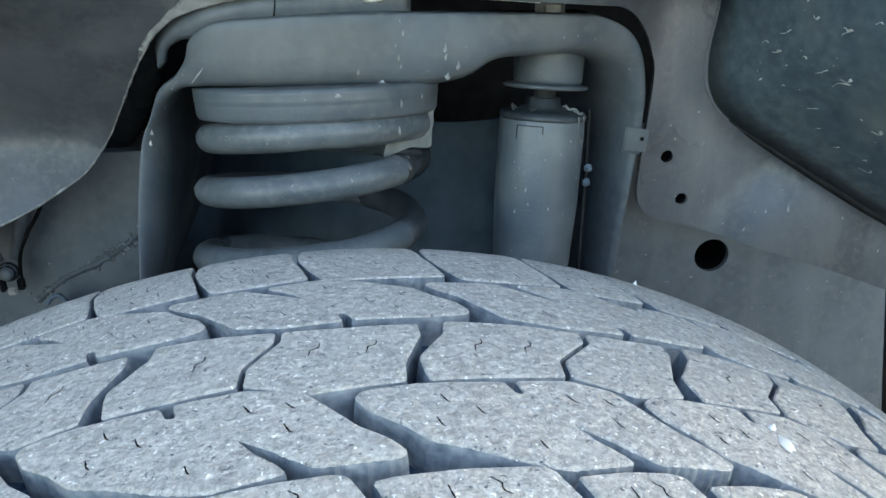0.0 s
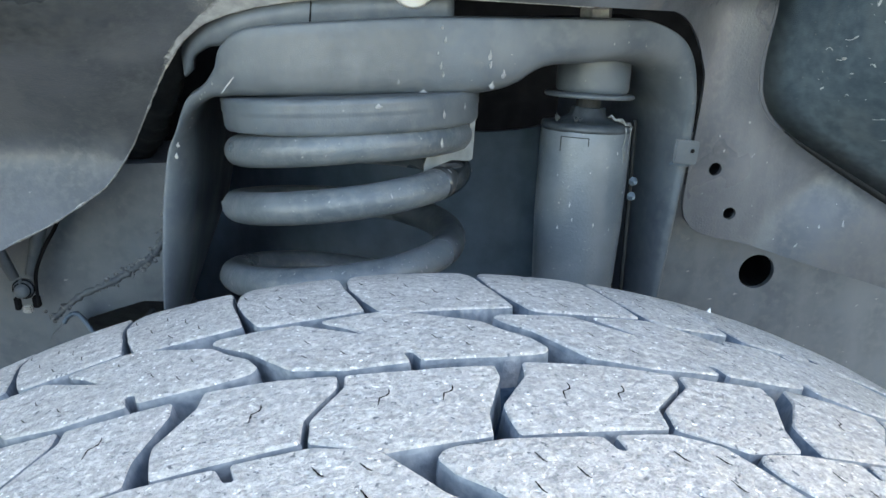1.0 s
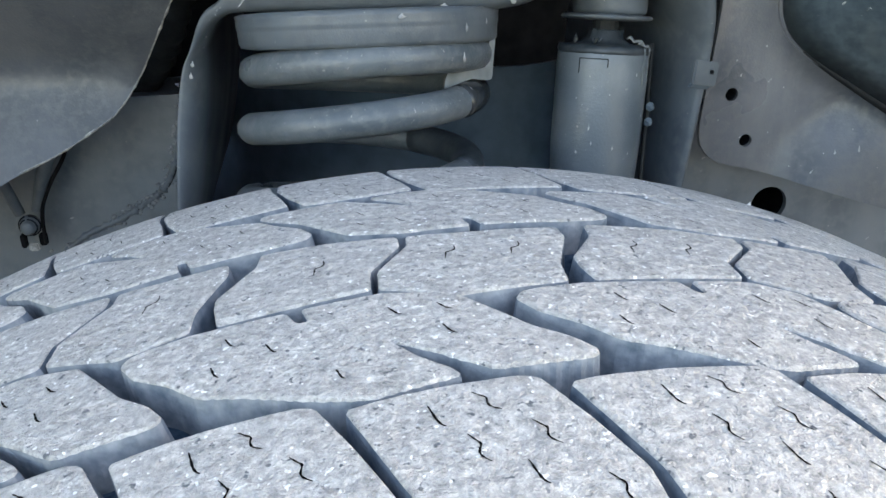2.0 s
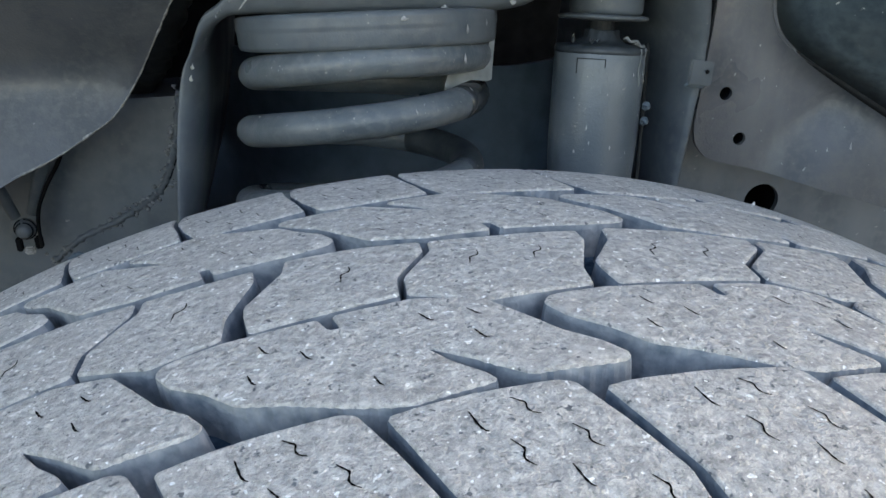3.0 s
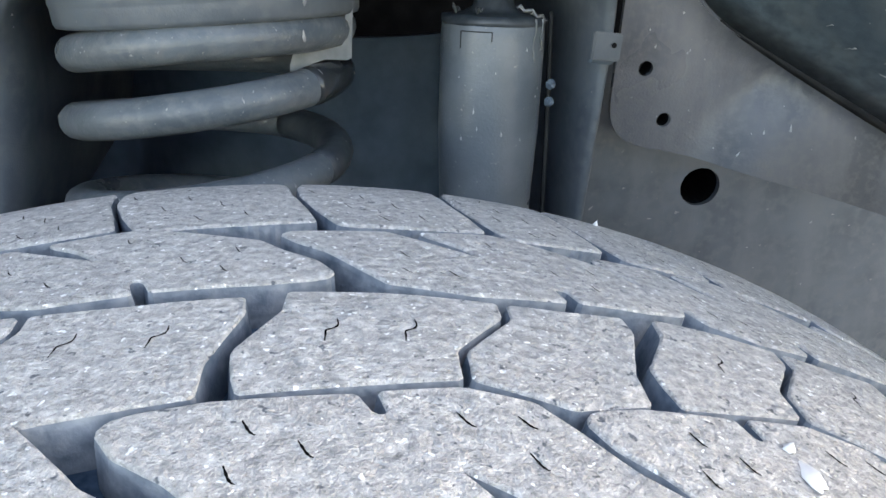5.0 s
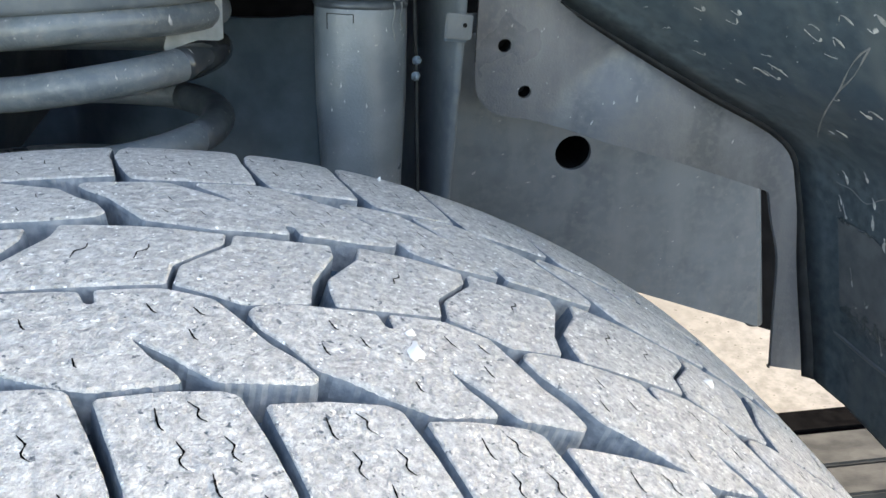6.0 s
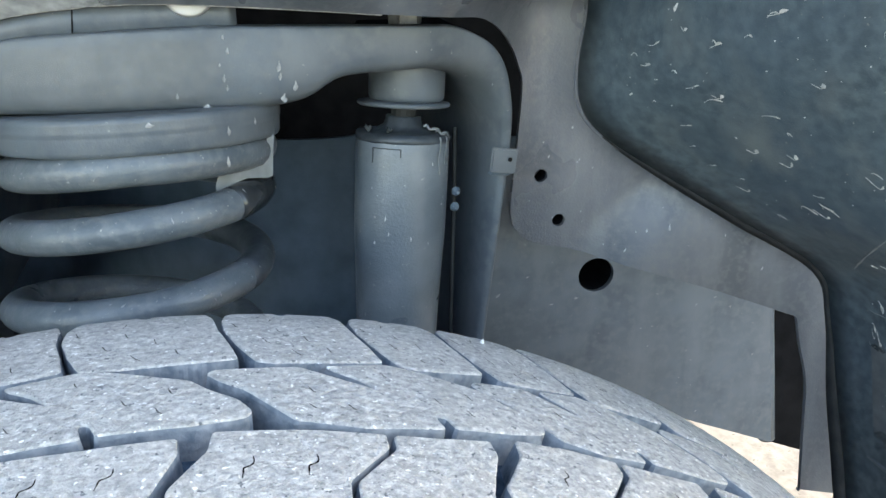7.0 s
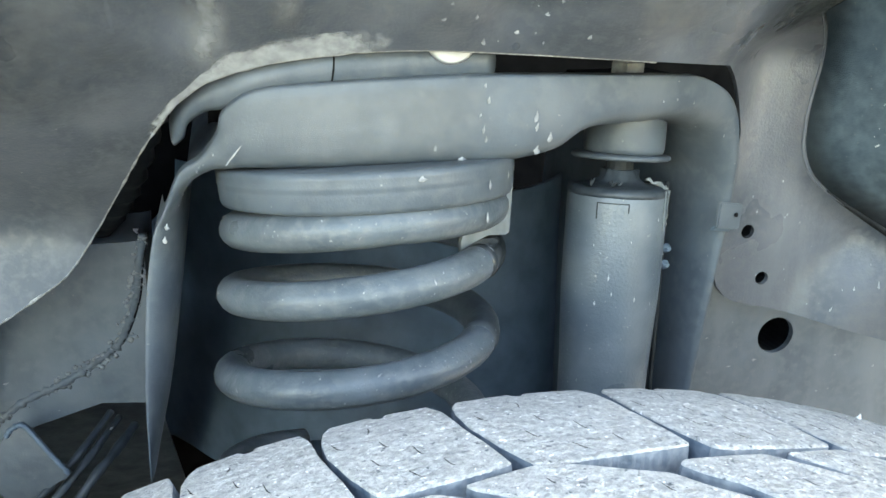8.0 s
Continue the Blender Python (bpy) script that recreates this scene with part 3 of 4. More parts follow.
def add_sipe(bm, mark, s0=0.0):
    """One slit as a flat black strip on a block's face: two bends where it is long, a hooked line where it is short."""
    s, v, slant, mm = mark
    ax = Vector((math.cos(slant), math.sin(slant)))
    side_way = Vector((-ax.y, ax.x))
    bends = [(-0.5, -0.05), (-0.25, 0.03), (-0.08, 0.08), (0.10, -0.05), (0.28, -0.06), (0.5, 0.06)] if mm > 6.9 else [(-0.5, 0.03), (-0.2, 0.01), (0.15, -0.01), (0.36, 0.02), (0.5, 0.10)]
    line = smooth_line([(x, y, 0) for x, y in bends], 3)
    row = []
    for i, q in enumerate(line):
        t = i / (len(line) - 1) - 0.5
        c = Vector((s / 1000 + s0, v / 1000)) + ax * (q.x * mm / 1000) + side_way * (q.y * mm / 1000)
        w = (0.00024 if v < 20 else 0.00015) * (1 - 2.4 * t * t) * (1 + 0.3 * math.sin(i * 1.9 + v * 3))
        row.append([bm.verts.new(on_tyre(*(c + side_way * k * w), 0.00012)) for k in (-1, 1)])
    for a, b in zip(row, row[1:]):
        bm.faces.new((a[0], b[0], b[1], a[1]))


def sipe_mesh(mark):
    bm = bmesh.new()
    add_sipe(bm, mark)
    bmesh.ops.recalc_face_normals(bm, faces=bm.faces)
    me = bpy.data.meshes.new("sipe")
    bm.to_mesh(me)
    bm.free()
    me.materials.append(SIPE)
    return me


def turned_slits(marks, about):
    return [(about - u, -v, a, mm) for u, v, a, mm in marks]


def wall_near(p):
    return p.y < -0.042


def wall_far(p):
    return 0.050 < p.y < 0.0585


def pitch_blocks(kind, following, preceding):
    """All the blocks of one pitch, with their slits and ribbed walls, in millimetres from its start."""
    length, low, high, outer, inner, cuts, inner_cuts = PITCH[kind]
    made = []
    for knots, other in ((outer, False), (inner, True)):
        marks = [(knots[0] + (knots[4] - knots[0]) * u, v, a, mm * (0.85 if other else 1)) for u, v, a, mm in LOBE_SLITS]
        shape = lobed(knots)
        made.append((turned(shape, length), turned_slits(marks, length), None) if other else (shape, marks, wall_near))
    for shape, marks, x0, x1 in zip(centre_pair(length, low, high), CENTRE_SLITS[kind], (3, 0.5 * (low + high)), (0.5 * (low + high), length)):
        made.append((shape, [(x0 + (x1 - x0) * u, v + 0.5, a, mm) for u, v, a, mm in marks], None))
    for (first, second), beyond, other in ((cuts, length + PITCH[following][5][0], False), (inner_cuts, length + PITCH[preceding][6][0], True)):
        for g, h in ((first, second), (second, beyond)):
            marks = [(g + 4 + (h - g - 4) * u + 0.35 * (-60 - v), v, a, mm * (0.75 if other else 1)) for u, v, a, mm in SHOULDER_SLITS]
            made.append((turned(shoulder(g, h, 0.68), length), turned_slits(marks, length), wall_far) if other else (shoulder(g, h), marks, None))
    return made


# pitches in their order round the tyre, from the one before the top
ORDER = "NLMSM" + "LSNMLLMSNSMLMNSLMSLNMLSMLMNSL"
turn_length = 2 * math.pi * TYRE_R
order, run = [], 0.0
while run < turn_length - 0.055:
    order.append(ORDER[len(order) % len(ORDER)])
    run += PITCH[order[-1]][0] / 1000
spare = (turn_length - run) / (len(order) - 6)
s = -0.1394
rest = bmesh.new()
meshes = {}
for i, p in enumerate(order):
    trio = (p, order[(i + 1) % len(order)], order[i - 1])
    if trio not in meshes:
        meshes[trio] = [(block_mesh("tread_block", shape, ribbed, len(meshes) * 3.7), marks, [sipe_mesh(m) for m in marks]) for shape, marks, ribbed in pitch_blocks(*trio)]
    for block, marks, sipes in meshes[trio]:
        ob = new("tread_block", block)
        ob.parent = wheel
        ob.rotation_euler = (0, s / TYRE_R, 0)
        if i < 6:
            for slit in sipes:
                new("sipe", slit).parent = ob
        else:
            for mark in marks:
                add_sipe(rest, mark, s)
    s += PITCH[p][0] / 1000 + (spare if i > 5 else 0)
bmesh.ops.recalc_face_normals(rest, faces=rest.faces)
tagged(part("sipes", rest, SIPE, wheel), kind="stuff")

# ---------------------------------------------------------------- coil spring
AXIS = Vector((0.10, 0.14, 1.0)).normalized()
SPRING = Vector((0.0047, 0.2864, 0.8438))
spring_frame = Matrix.Translation(SPRING) @ Vector((0, 0, 1)).rotation_difference(AXIS).to_matrix().to_4x4() @ Matrix.Scale(0.957, 4)
coil_spring = empty("coil_spring", SPRING)
tagged(coil_spring, "grey coated suspension coil spring under the tower", "coil spring")


def at_spring(x, y, z):
    return spring_frame @ Vector((x, y, z)) - SPRING


def coil_at(n):
    """The wire's middle, n turns from the front: the upper end lies flat under the isolator, the lower turns rise towards the front of the car."""
    m = max(-n, 0)
    z = -0.005 - 0.0312 * m - 0.0042 * m * m + (0.004 * n if n > 0 else 0)
    p = at_spring(0.0638 * math.sin(2 * math.pi * n), -0.0638 * math.cos(2 * math.pi * n), z)
    low, lower = sstep(-0.45, -0.85, n), sstep(-1.5, -1.8, n)
    p.z += (0.085 - 0.035 * lower) * p.x - 0.0018 + 0.0055 * low + 0.002 * lower
    return p


pts = [coil_at(0.55 - i / 40) for i in range(4 * 40 + 1)]
part("coil", tube(pts, 0.0086, 16), SATIN, coil_spring, "thick round grey coil wire", True)
part("isolator", lathe([(0.045, 0.0035), (0.069, 0.0035), (0.0722, 0.0042), (0.0732, 0.0062), (0.0736, 0.0125), (0.0737, 0.0136), (0.0741, 0.0145), (0.0742, 0.0160), (0.0741, 0.0188), (0.0745, 0.0212), (0.0715, 0.0222), (0.064, 0.0225), (0.045, 0.0225)],
                       Matrix.Translation((0.001, 0, -0.0045)) @ Vector((0, 0, 1)).rotation_difference(Vector((-0.005, 0.14, 1))).to_matrix().to_4x4() @ Matrix.Scale(0.957, 4), 56), COAT, coil_spring, "grey rubber ring isolator on top of the coil", True)
for start, end, mat in ((-0.715, -0.865, GLOSS), (-1.60, -1.84, DUSTYSHADE)):
    sleeve = [coil_at(start + (end - start) * i / 12) for i in range(13)]
    part("rubber_sleeve", tube(sleeve, 0.0090, 16, [0.97] + [1.0] * 11 + [0.97]), mat, coil_spring, "black sleeve round the coil's bend", True)
bm = bmesh.new()
tab = [(0.0, 0.010), (0.0, -0.0165), (-0.003, -0.0176), (-0.017, -0.0172), (-0.027, -0.0200), (-0.0315, -0.0272), (-0.037, -0.0276), (-0.0378, -0.020), (-0.0355, -0.0130), (-0.0290, -0.0118), (-0.0070, -0.0108), (-0.0048, -0.0085), (-0.0046, 0.010)]
loops = [[at_spring(0.0690 + x * 0.78, -0.025 + x * 0.40 + d, z + 0.002) for x, z in tab] for d in (0, 0.004)]
rings(bm, loops)
part("stop_tab", bm, TAB, coil_spring, "pale tab at the coil's upper end")

# Unseen seat, added as the coil's rest and to keep ground light off.
part("lower_seat", lathe([(0.020, -0.190), (0.080, -0.188), (0.086, -0.182), (0.087, -0.168), (0.083, -0.166), (0.080, -0.1665), (0.045, -0.166), (0.040, -0.160), (0.020, -0.158)], Matrix.Translation(-SPRING) @ spring_frame, 40), DEEPCOAT, coil_spring, "unseen dish under the coil that also blocks ground light", True)

# ---------------------------------------------------------------- shock absorber
shock_axis = Vector((0.075, 0.12, 1)).normalized()
SHOCK = Vector((0.1456, 0.301, 0.834))
sm = Vector((0, 0, 1)).rotation_difference(shock_axis).to_matrix().to_4x4()
shock = empty("shock_absorber", SHOCK)
tagged(shock, "grey coated tubular shock absorber beside the coil spring", "shock absorber")
part("body", lathe([(0.018, -0.26), (0.0218, -0.25), (0.0230, -0.18), (0.0249, -0.10), (0.0269, -0.055), (0.0271, -0.010), (0.0268, -0.0025), (0.0259, -0.0006), (0.0240, 0.0), (0.008, 0.0)], sm, 44), SHOCKCOAT, shock, "", True)
part("piston_rod", lathe([(0.0085, 0.0), (0.0075, 0.006), (0.0075, 0.022)], sm, 16), RUBBER, shock, "dusty piston rod")
bm = bmesh.new()
torn = []
for j, (r, h) in enumerate(((0.0268, -0.0030), (0.0274, -0.0010), (0.0262, 0.0012), (0.0210, 0.0022), (0.0150, 0.0028), (0.0105, 0.0052), (0.0100, 0.0100), (0.0080, 0.0105))):
    torn.append([sm @ Vector(((r + w) * math.sin(a), -(r + w) * math.cos(a), h + max(0, 0.9 * w) * (j > 1)))
                 for a, w in ((2 * math.pi * i / 48, (0.0004 if j < 2 else 0.0016) * noise.noise((i * 0.55 if i < 24 else (48 - i) * 0.55, j * 0.7, 2.0))) for i in range(48))])
rings(bm, torn)
part("dust_lip", bm, DUSTYSHADE, shock, "torn dark rubber boot lip", True)
for angle, r0, r1, h, rise in ((-64, 0.022, 0.035, 0.004, 0.004), (-40, 0.018, 0.029, 0.004, 0.002), (33, 0.016, 0.027, 0.006, -0.004), (55, 0.020, 0.028, 0.003, -0.003)):
    a = radians(angle)
    pts = [sm @ Vector(((r0 + (r1 - r0) * i / 6) * math.sin(a + 0.05 * i), -(r0 + (r1 - r0) * i / 6) * math.cos(a + 0.05 * i), h + rise * (i / 6) ** 2 + 0.0012 * math.sin(i * 2.1))) for i in range(7)]
    part("torn_scrap", tube(pts, 0.0012, 6, [0.6, 0.9, 0.7, 0.8, 0.5, 0.5, 0.2]), COAT if angle < 0 else TAB, shock, "torn scrap of the boot", True)
part("washer", lathe([(0.010, 0.0156), (0.0256, 0.0164), (0.0266, 0.0172), (0.0267, 0.0182), (0.0258, 0.0190), (0.0220, 0.0194), (0.012, 0.0204)], sm, 40), COAT, shock, "round steel washer", True)
part("bushing", lathe([(0.0195, 0.0192), (0.0212, 0.0206), (0.0217, 0.0225), (0.0218, 0.0330), (0.0217, 0.0460), (0.0212, 0.0520)], sm @ Matrix.Translation((0.0014, 0, 0)), 40), COAT, shock, "grey rubber bushing", True)

# ---------------------------------------------------------------- spring tower
outer = [(-0.1062, 0.716), (-0.1048, 0.755), (-0.1005, 0.80), (-0.0945, 0.832), (-0.0885, 0.845), (-0.0805, 0.8625), (-0.071, 0.870), (-0.0635, 0.880), (-0.0595, 0.8905), (-0.046, 0.8995), (-0.017, 0.902), (0.028, 0.9035),
         (0.050, 0.9035), (0.09, 0.902), (0.124, 0.9005), (0.155, 0.899), (0.170, 0.897), (0.1875, 0.8885), (0.1975, 0.876), (0.203, 0.858), (0.205, 0.838), (0.202, 0.80), (0.191, 0.70), (0.181, 0.60)]
inner = [(-0.1040, 0.7165), (-0.0940, 0.755), (-0.0855, 0.80), (-0.0815, 0.836), (-0.0805, 0.847), (-0.075, 0.8565), (-0.067, 0.8625), (-0.060, 0.8635), (-0.053, 0.864), (-0.040, 0.864), (-0.012, 0.8635), (0.028, 0.863),
         (0.060, 0.8625), (0.088, 0.8655), (0.106, 0.8745), (0.135, 0.8748), (0.155, 0.8745), (0.172, 0.868), (0.1795, 0.857), (0.1830, 0.846), (0.1845, 0.835), (0.184, 0.80), (0.174, 0.70), (0.165, 0.60)]
front = [0.258, 0.262, 0.268, 0.270, 0.268, 0.264, 0.260, 0.256, 0.253, 0.248, 0.244, 0.243, 0.244, 0.249, 0.254, 0.259, 0.263, 0.268, 0.272, 0.276, 0.279, 0.280, 0.280, 0.280]
sink = [0.02, 0.02, 0.02, 0.018, 0.014, 0.008, 0.004, 0.001, 0, 0, 0, 0, 0, 0, 0, 0.003, 0.006, 0.016, 0.036, 0.066, 0.090, 0.095, 0.095, 0.095]
flange = [0.03, 0.05, 0.08, 0.08, 0.02] + [0.012] * 13 + [0.02, 0.09, 0.13, 0.13, 0.13, 0.13]
FACE = ((0.0, 0.0030), (0.03, 0.0022), (0.14, 0.0014), (0.3, 0.0007), (0.5, 0.0), (0.7, 0.0), (0.85, 0.0022), (0.94, 0.0062), (1.0, 0.014))


def rolled_back(a, y, t):
    """How far the tower's face has rolled back at t; the front leg turns away sharply."""
    return y.y * max(t, 0) ** (1.6 + 1.2 * sstep(0.15, 0.20, a.x))


o2, i2 = smooth_line([(x, z, 0) for x, z in outer], 5), smooth_line([(x, z, 0) for x, z in inner], 5)
f2 = smooth_line([(y, g, b) for y, g, b in zip(front, sink, flange)], 5)
bm = bmesh.new()
loops = []
for a, c, y in zip(o2, i2, f2):
    row = []
    for t, d in ((-0.004, max(y.z, 0.012)), (-0.004, 0.010), (-0.003, 0.0042), *FACE, (1.0, 0.05), (1.0, 0.34 if c.x < -0.07 else 0.13)):
        p = a.lerp(c, t)
        dent = 0.0012 * noise.noise((p.x * 30, p.y * 45, 1.0)) * (0 < t < 0.9)
        row.append(Vector((p.x, y.x + d + dent + rolled_back(a, y, t), p.y)))
    loops.append(row)
rings(bm, loops, closed=False, caps=False)
spring_tower = empty("spring_tower")
even(part("shell", bm, COAT, spring_tower, smooth=True))
tagged(spring_tower, "grey coated pressed steel spring and shock tower", "spring tower")


def back_y(x, z):
    return min(0.592, 0.425 + (8.9 * (x - 0.115) ** 2 if x > 0.115 else 3.5 * (x - 0.115) ** 2) - 0.03 * sstep(0.80, 0.55, z))


tower_back_wall = link_mesh("tower_back_wall", sheet([(-0.170, 0.55), (0.19, 0.55), (0.19, 0.801), (-0.100, 0.801), (-0.104, 0.768), (-0.125, 0.748), (-0.170, 0.738)], back_y, 0.004, 0.015), DEEPCOAT, smooth=True)
tagged(tower_back_wall, "dark grey coated curved wall behind the shock absorber", "panel")
bm = box((-0.0080, -0.001, -0.0072), (0.0085, 0.002, 0.0068), 0.0008, pose(0.1980, 0.2735, 0.8225, -6, 10, 10))
clip = part("clip", bm, COAT, spring_tower, "small folded grey metal clip")
part("clip_hole", lathe([(0.0013, -0.0002), (0.0013, 0.0002)], pose(0.2015, 0.2720, 0.8230, 84, 8, 10), 10), BLACK, clip)
part("clip_fold", box((-0.0078, 0.0, -0.0050), (0.0060, 0.0018, 0.0), 0.0007, pose(0.1985, 0.2745, 0.8153, 48, 10, 10)), DEEPCOAT, clip, "folded lower edge of the clip")
rim_low = smooth_line([(-0.0815, 0.285, 0.8715), (-0.077, 0.280, 0.876), (-0.0745, 0.275, 0.883), (-0.066, 0.268, 0.889), (-0.059, 0.263, 0.8905), (-0.046, 0.2575, 0.896), (-0.017, 0.2550, 0.899), (0.03, 0.2555, 0.900), (0.058, 0.2565, 0.900)], 4)
rim_top = smooth_line([(-0.0835, 0.289, 0.874), (-0.083, 0.285, 0.884), (-0.079, 0.279, 0.892), (-0.069, 0.270, 0.901), (-0.060, 0.265, 0.906), (-0.046, 0.2595, 0.911), (-0.017, 0.2570, 0.917), (0.03, 0.2575, 0.919), (0.058, 0.2585, 0.919)], 4)
bm = bmesh.new()
loops = []
for a, b in zip(rim_low, rim_top):
    row = [a.lerp(b, k / 6) - Vector((0, 0.0045 * math.sin(math.pi * k / 6), 0)) for k in range(7)]
    loops.append(row + [b + Vector((0, 0.006, 0)), a + Vector((0, 0.006, 0))])
rings(bm, loops)
even(part("rim", bm, COAT, spring_tower, "curved grey rim along the top", True))
part("rim_seam", tube([(-0.0130, 0.2535, 0.915), (-0.0133, 0.2520, 0.911), (-0.0137, 0.2512, 0.907), (-0.0143, 0.2517, 0.903), (-0.0151, 0.2543, 0.8993)], 0.0004, 6), BLACK, spring_tower, "dark seam in the rim")
# Unseen plate under the stud, black so that it reads as shade.
mount = part("mount_plate", box((0.125, 0.285, 0.890), (0.176, 0.335, 0.8945), 0.001), BLACK, spring_tower, "mount plate, black in place of shade")
plug = link_mesh("white_plug", lathe([(0.0005, -0.0045), (0.006, -0.0042), (0.0095, -0.002), (0.0115, 0.0), (0.0095, 0.003)], pose(0.0375, 0.2515, 0.9192, 90, 0, 0), 24), WHITE, smooth=True)
tagged(plug, "white round plastic plug under the liner edge", "plug")
stud = empty("top_stud", (0.149, 0.306, 0.895))
tagged(stud, "rusty threaded stud and nut on the shock mount", "bolt")
part("nut", lathe([(0.009, 0.0), (0.0095, 0.001), (0.0095, 0.006), (0.008, 0.007)], Matrix(), 6), STEEL, stud, "steel nut")
part("thread", lathe([(0.0055, 0.006), (0.0055, 0.02), (0.004, 0.022)], Matrix(), 12), RUST, stud, "rusty thread")
# Wall added behind the opening; its black stands in for the bay's shade.
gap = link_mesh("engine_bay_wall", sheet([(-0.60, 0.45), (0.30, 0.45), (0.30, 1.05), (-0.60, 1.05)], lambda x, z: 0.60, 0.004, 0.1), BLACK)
tagged(gap, "black wall added behind the opening in place of deep shade", "panel")
# Unseen plate added to stop ground light rising into the engine bay.
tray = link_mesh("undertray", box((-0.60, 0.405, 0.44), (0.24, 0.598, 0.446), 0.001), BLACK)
tagged(tray, "unseen black plate that blocks light from below", "panel")

# Unseen plate added to darken the coil's lower turns.
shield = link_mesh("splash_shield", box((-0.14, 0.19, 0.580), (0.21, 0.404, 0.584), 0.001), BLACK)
tagged(shield, "unseen black plate below the coil spring that blocks light", "panel")

# ---------------------------------------------------------------- front splash liner: the wheel arch's wall and roof
def outwards(line, i):
    """The way across the edge line, away from the wheel."""
    way = line[min(i + 2, len(line) - 1)] - line[max(i - 2, 0)]
    return Vector((way.y, -way.x)).normalized()


def arch_edge(points, spread, y0, y1, lip, thick=0.004, per=5, hold=999):
    """A sheet that leaves the edge line (x, z) at the depths y0 and runs outwards to y1, opening away from the wheel by spread; with the flange that borders it."""
    line = smooth_line([(x, z, k) for (x, z), k in zip(points, spread)], per)
    deep = smooth_line([(y, w, 0) for y, w in zip(y0, lip)], per)
    walls, lips = [], []
    for i, p in enumerate(line):
        out = outwards(line, min(i, hold))
        y, w = deep[i].x, deep[i].y
        row = []
        for k in range(15):
            f = k / 14
            d = (y - y1) * f * p.z + 0.004 * min(1, k / 2)
            row.append((p.x + out.x * d, y + (y1 - y) * f, p.y + out.y * d))
        edge = [(p.x - out.x * w, y + 0.9 * w, p.y - out.y * w), (p.x - out.x * w * 0.35, y + 0.45 * w, p.y - out.y * w * 0.35), (p.x - out.x * 0.0004, y + 0.0004, p.y - out.y * 0.0004)]
        for part_row, into in ((row, walls), (edge, lips)):
            if into is lips and w < 0.001:
                continue
            into.append([Vector(q) for q in part_row + [(a + out.x * thick, b, c + out.y * thick) for a, b, c in reversed(part_row)]])
    made = []
    for loops in (walls, lips):
        bm = bmesh.new()
        rings(bm, loops)
        made.append(bm)
    return made


front_edge = [(0.427, 0.585), (0.4262, 0.610), (0.4195, 0.66), (0.4100, 0.712), (0.394, 0.748), (0.340, 0.782), (0.290, 0.812), (0.2575, 0.833), (0.244, 0.850), (0.2405, 0.873), (0.240, 0.92), (0.20, 0.965)]
front_deep = [0.214, 0.222, 0.234, 0.242, 0.242, 0.250, 0.262, 0.272, 0.275, 0.275, 0.27, 0.25]
front_spread = [0.0, 0.02, 0.05, 0.10, 0.16, 0.28, 0.46, 0.55, 0.6, 0.6, 0.6, 0.5]
HOLD = 30
front_lip = [0.006, 0.006, 0.005, 0.0025, 0.003, 0.004, 0.003, 0.0012, 0.0005, 0.0005, 0.0005, 0.0005]
splash_liner = empty("splash_liner")
tagged(splash_liner, "dark textured plastic splash liner with dried pale splashes", "fender liner")
for name, bm, mat, label in zip(("panel", "edge_flange"), arch_edge(front_edge, front_spread, front_deep, 0.02, front_lip, hold=HOLD), (DARKLINER, RUBBER), ("", "black rubber flange along the liner's edge")):
    part(name, bm, mat, splash_liner, label, True)
# Unseen arch roof and rear wall, sized to control how much sky light enters.
arch_roof = empty("arch_roof")
tagged(arch_roof, "unseen wheel arch roof and rear wall that hold back light", "fender liner")
roof_edge = [(0.20, 0.97), (0.10, 1.0), (0.0, 1.01), (-0.12, 0.99), (-0.24, 0.93), (-0.34, 0.83), (-0.42, 0.68)]
rear_edge = [(-0.37, 0.80), (-0.43, 0.67), (-0.47, 0.52), (-0.48, 0.34)]
for name, edge, y1 in (("roof", roof_edge, 0.14), ("rear_wall", rear_edge, 0.06)):
    for kind, bm, mat in zip((name, "edge_flange"), arch_edge(edge, [0.3 if name == "roof" else 0.1] * len(edge), [0.23] * len(edge), y1, [0.008] * len(edge)), (DARKLINER, RUBBER)):
        part(kind, bm, mat, arch_roof, "", True)

# ---------------------------------------------------------------- unseen body boxes, placed above and behind to block light
vehicle_body = empty("vehicle_body", (0, 0.9, 0))
tagged(vehicle_body, "unseen dark boxes of the vehicle's body that block light", "vehicle body")
# Boxes stand high and close enough to keep sun, sky and bounce light out.
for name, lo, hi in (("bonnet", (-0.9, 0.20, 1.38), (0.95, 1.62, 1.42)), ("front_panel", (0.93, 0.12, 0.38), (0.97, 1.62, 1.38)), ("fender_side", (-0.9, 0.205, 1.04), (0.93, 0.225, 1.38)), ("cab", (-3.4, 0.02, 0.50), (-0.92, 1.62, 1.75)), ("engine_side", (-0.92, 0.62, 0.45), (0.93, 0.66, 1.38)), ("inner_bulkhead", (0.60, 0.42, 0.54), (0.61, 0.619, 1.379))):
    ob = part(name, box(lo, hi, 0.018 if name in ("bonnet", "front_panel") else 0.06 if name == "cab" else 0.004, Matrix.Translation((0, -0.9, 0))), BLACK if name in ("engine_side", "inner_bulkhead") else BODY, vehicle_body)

# ---------------------------------------------------------------- kerb on the ground
kerb = empty("kerb", (1.2, 0.615, 0.1062))
kerb.rotation_euler = (0, 0, radians(-3))
part("body", box((-0.9, -0.072, 0.0), (1.0, -0.0075, 0.030), 0.003), KERB, kerb)
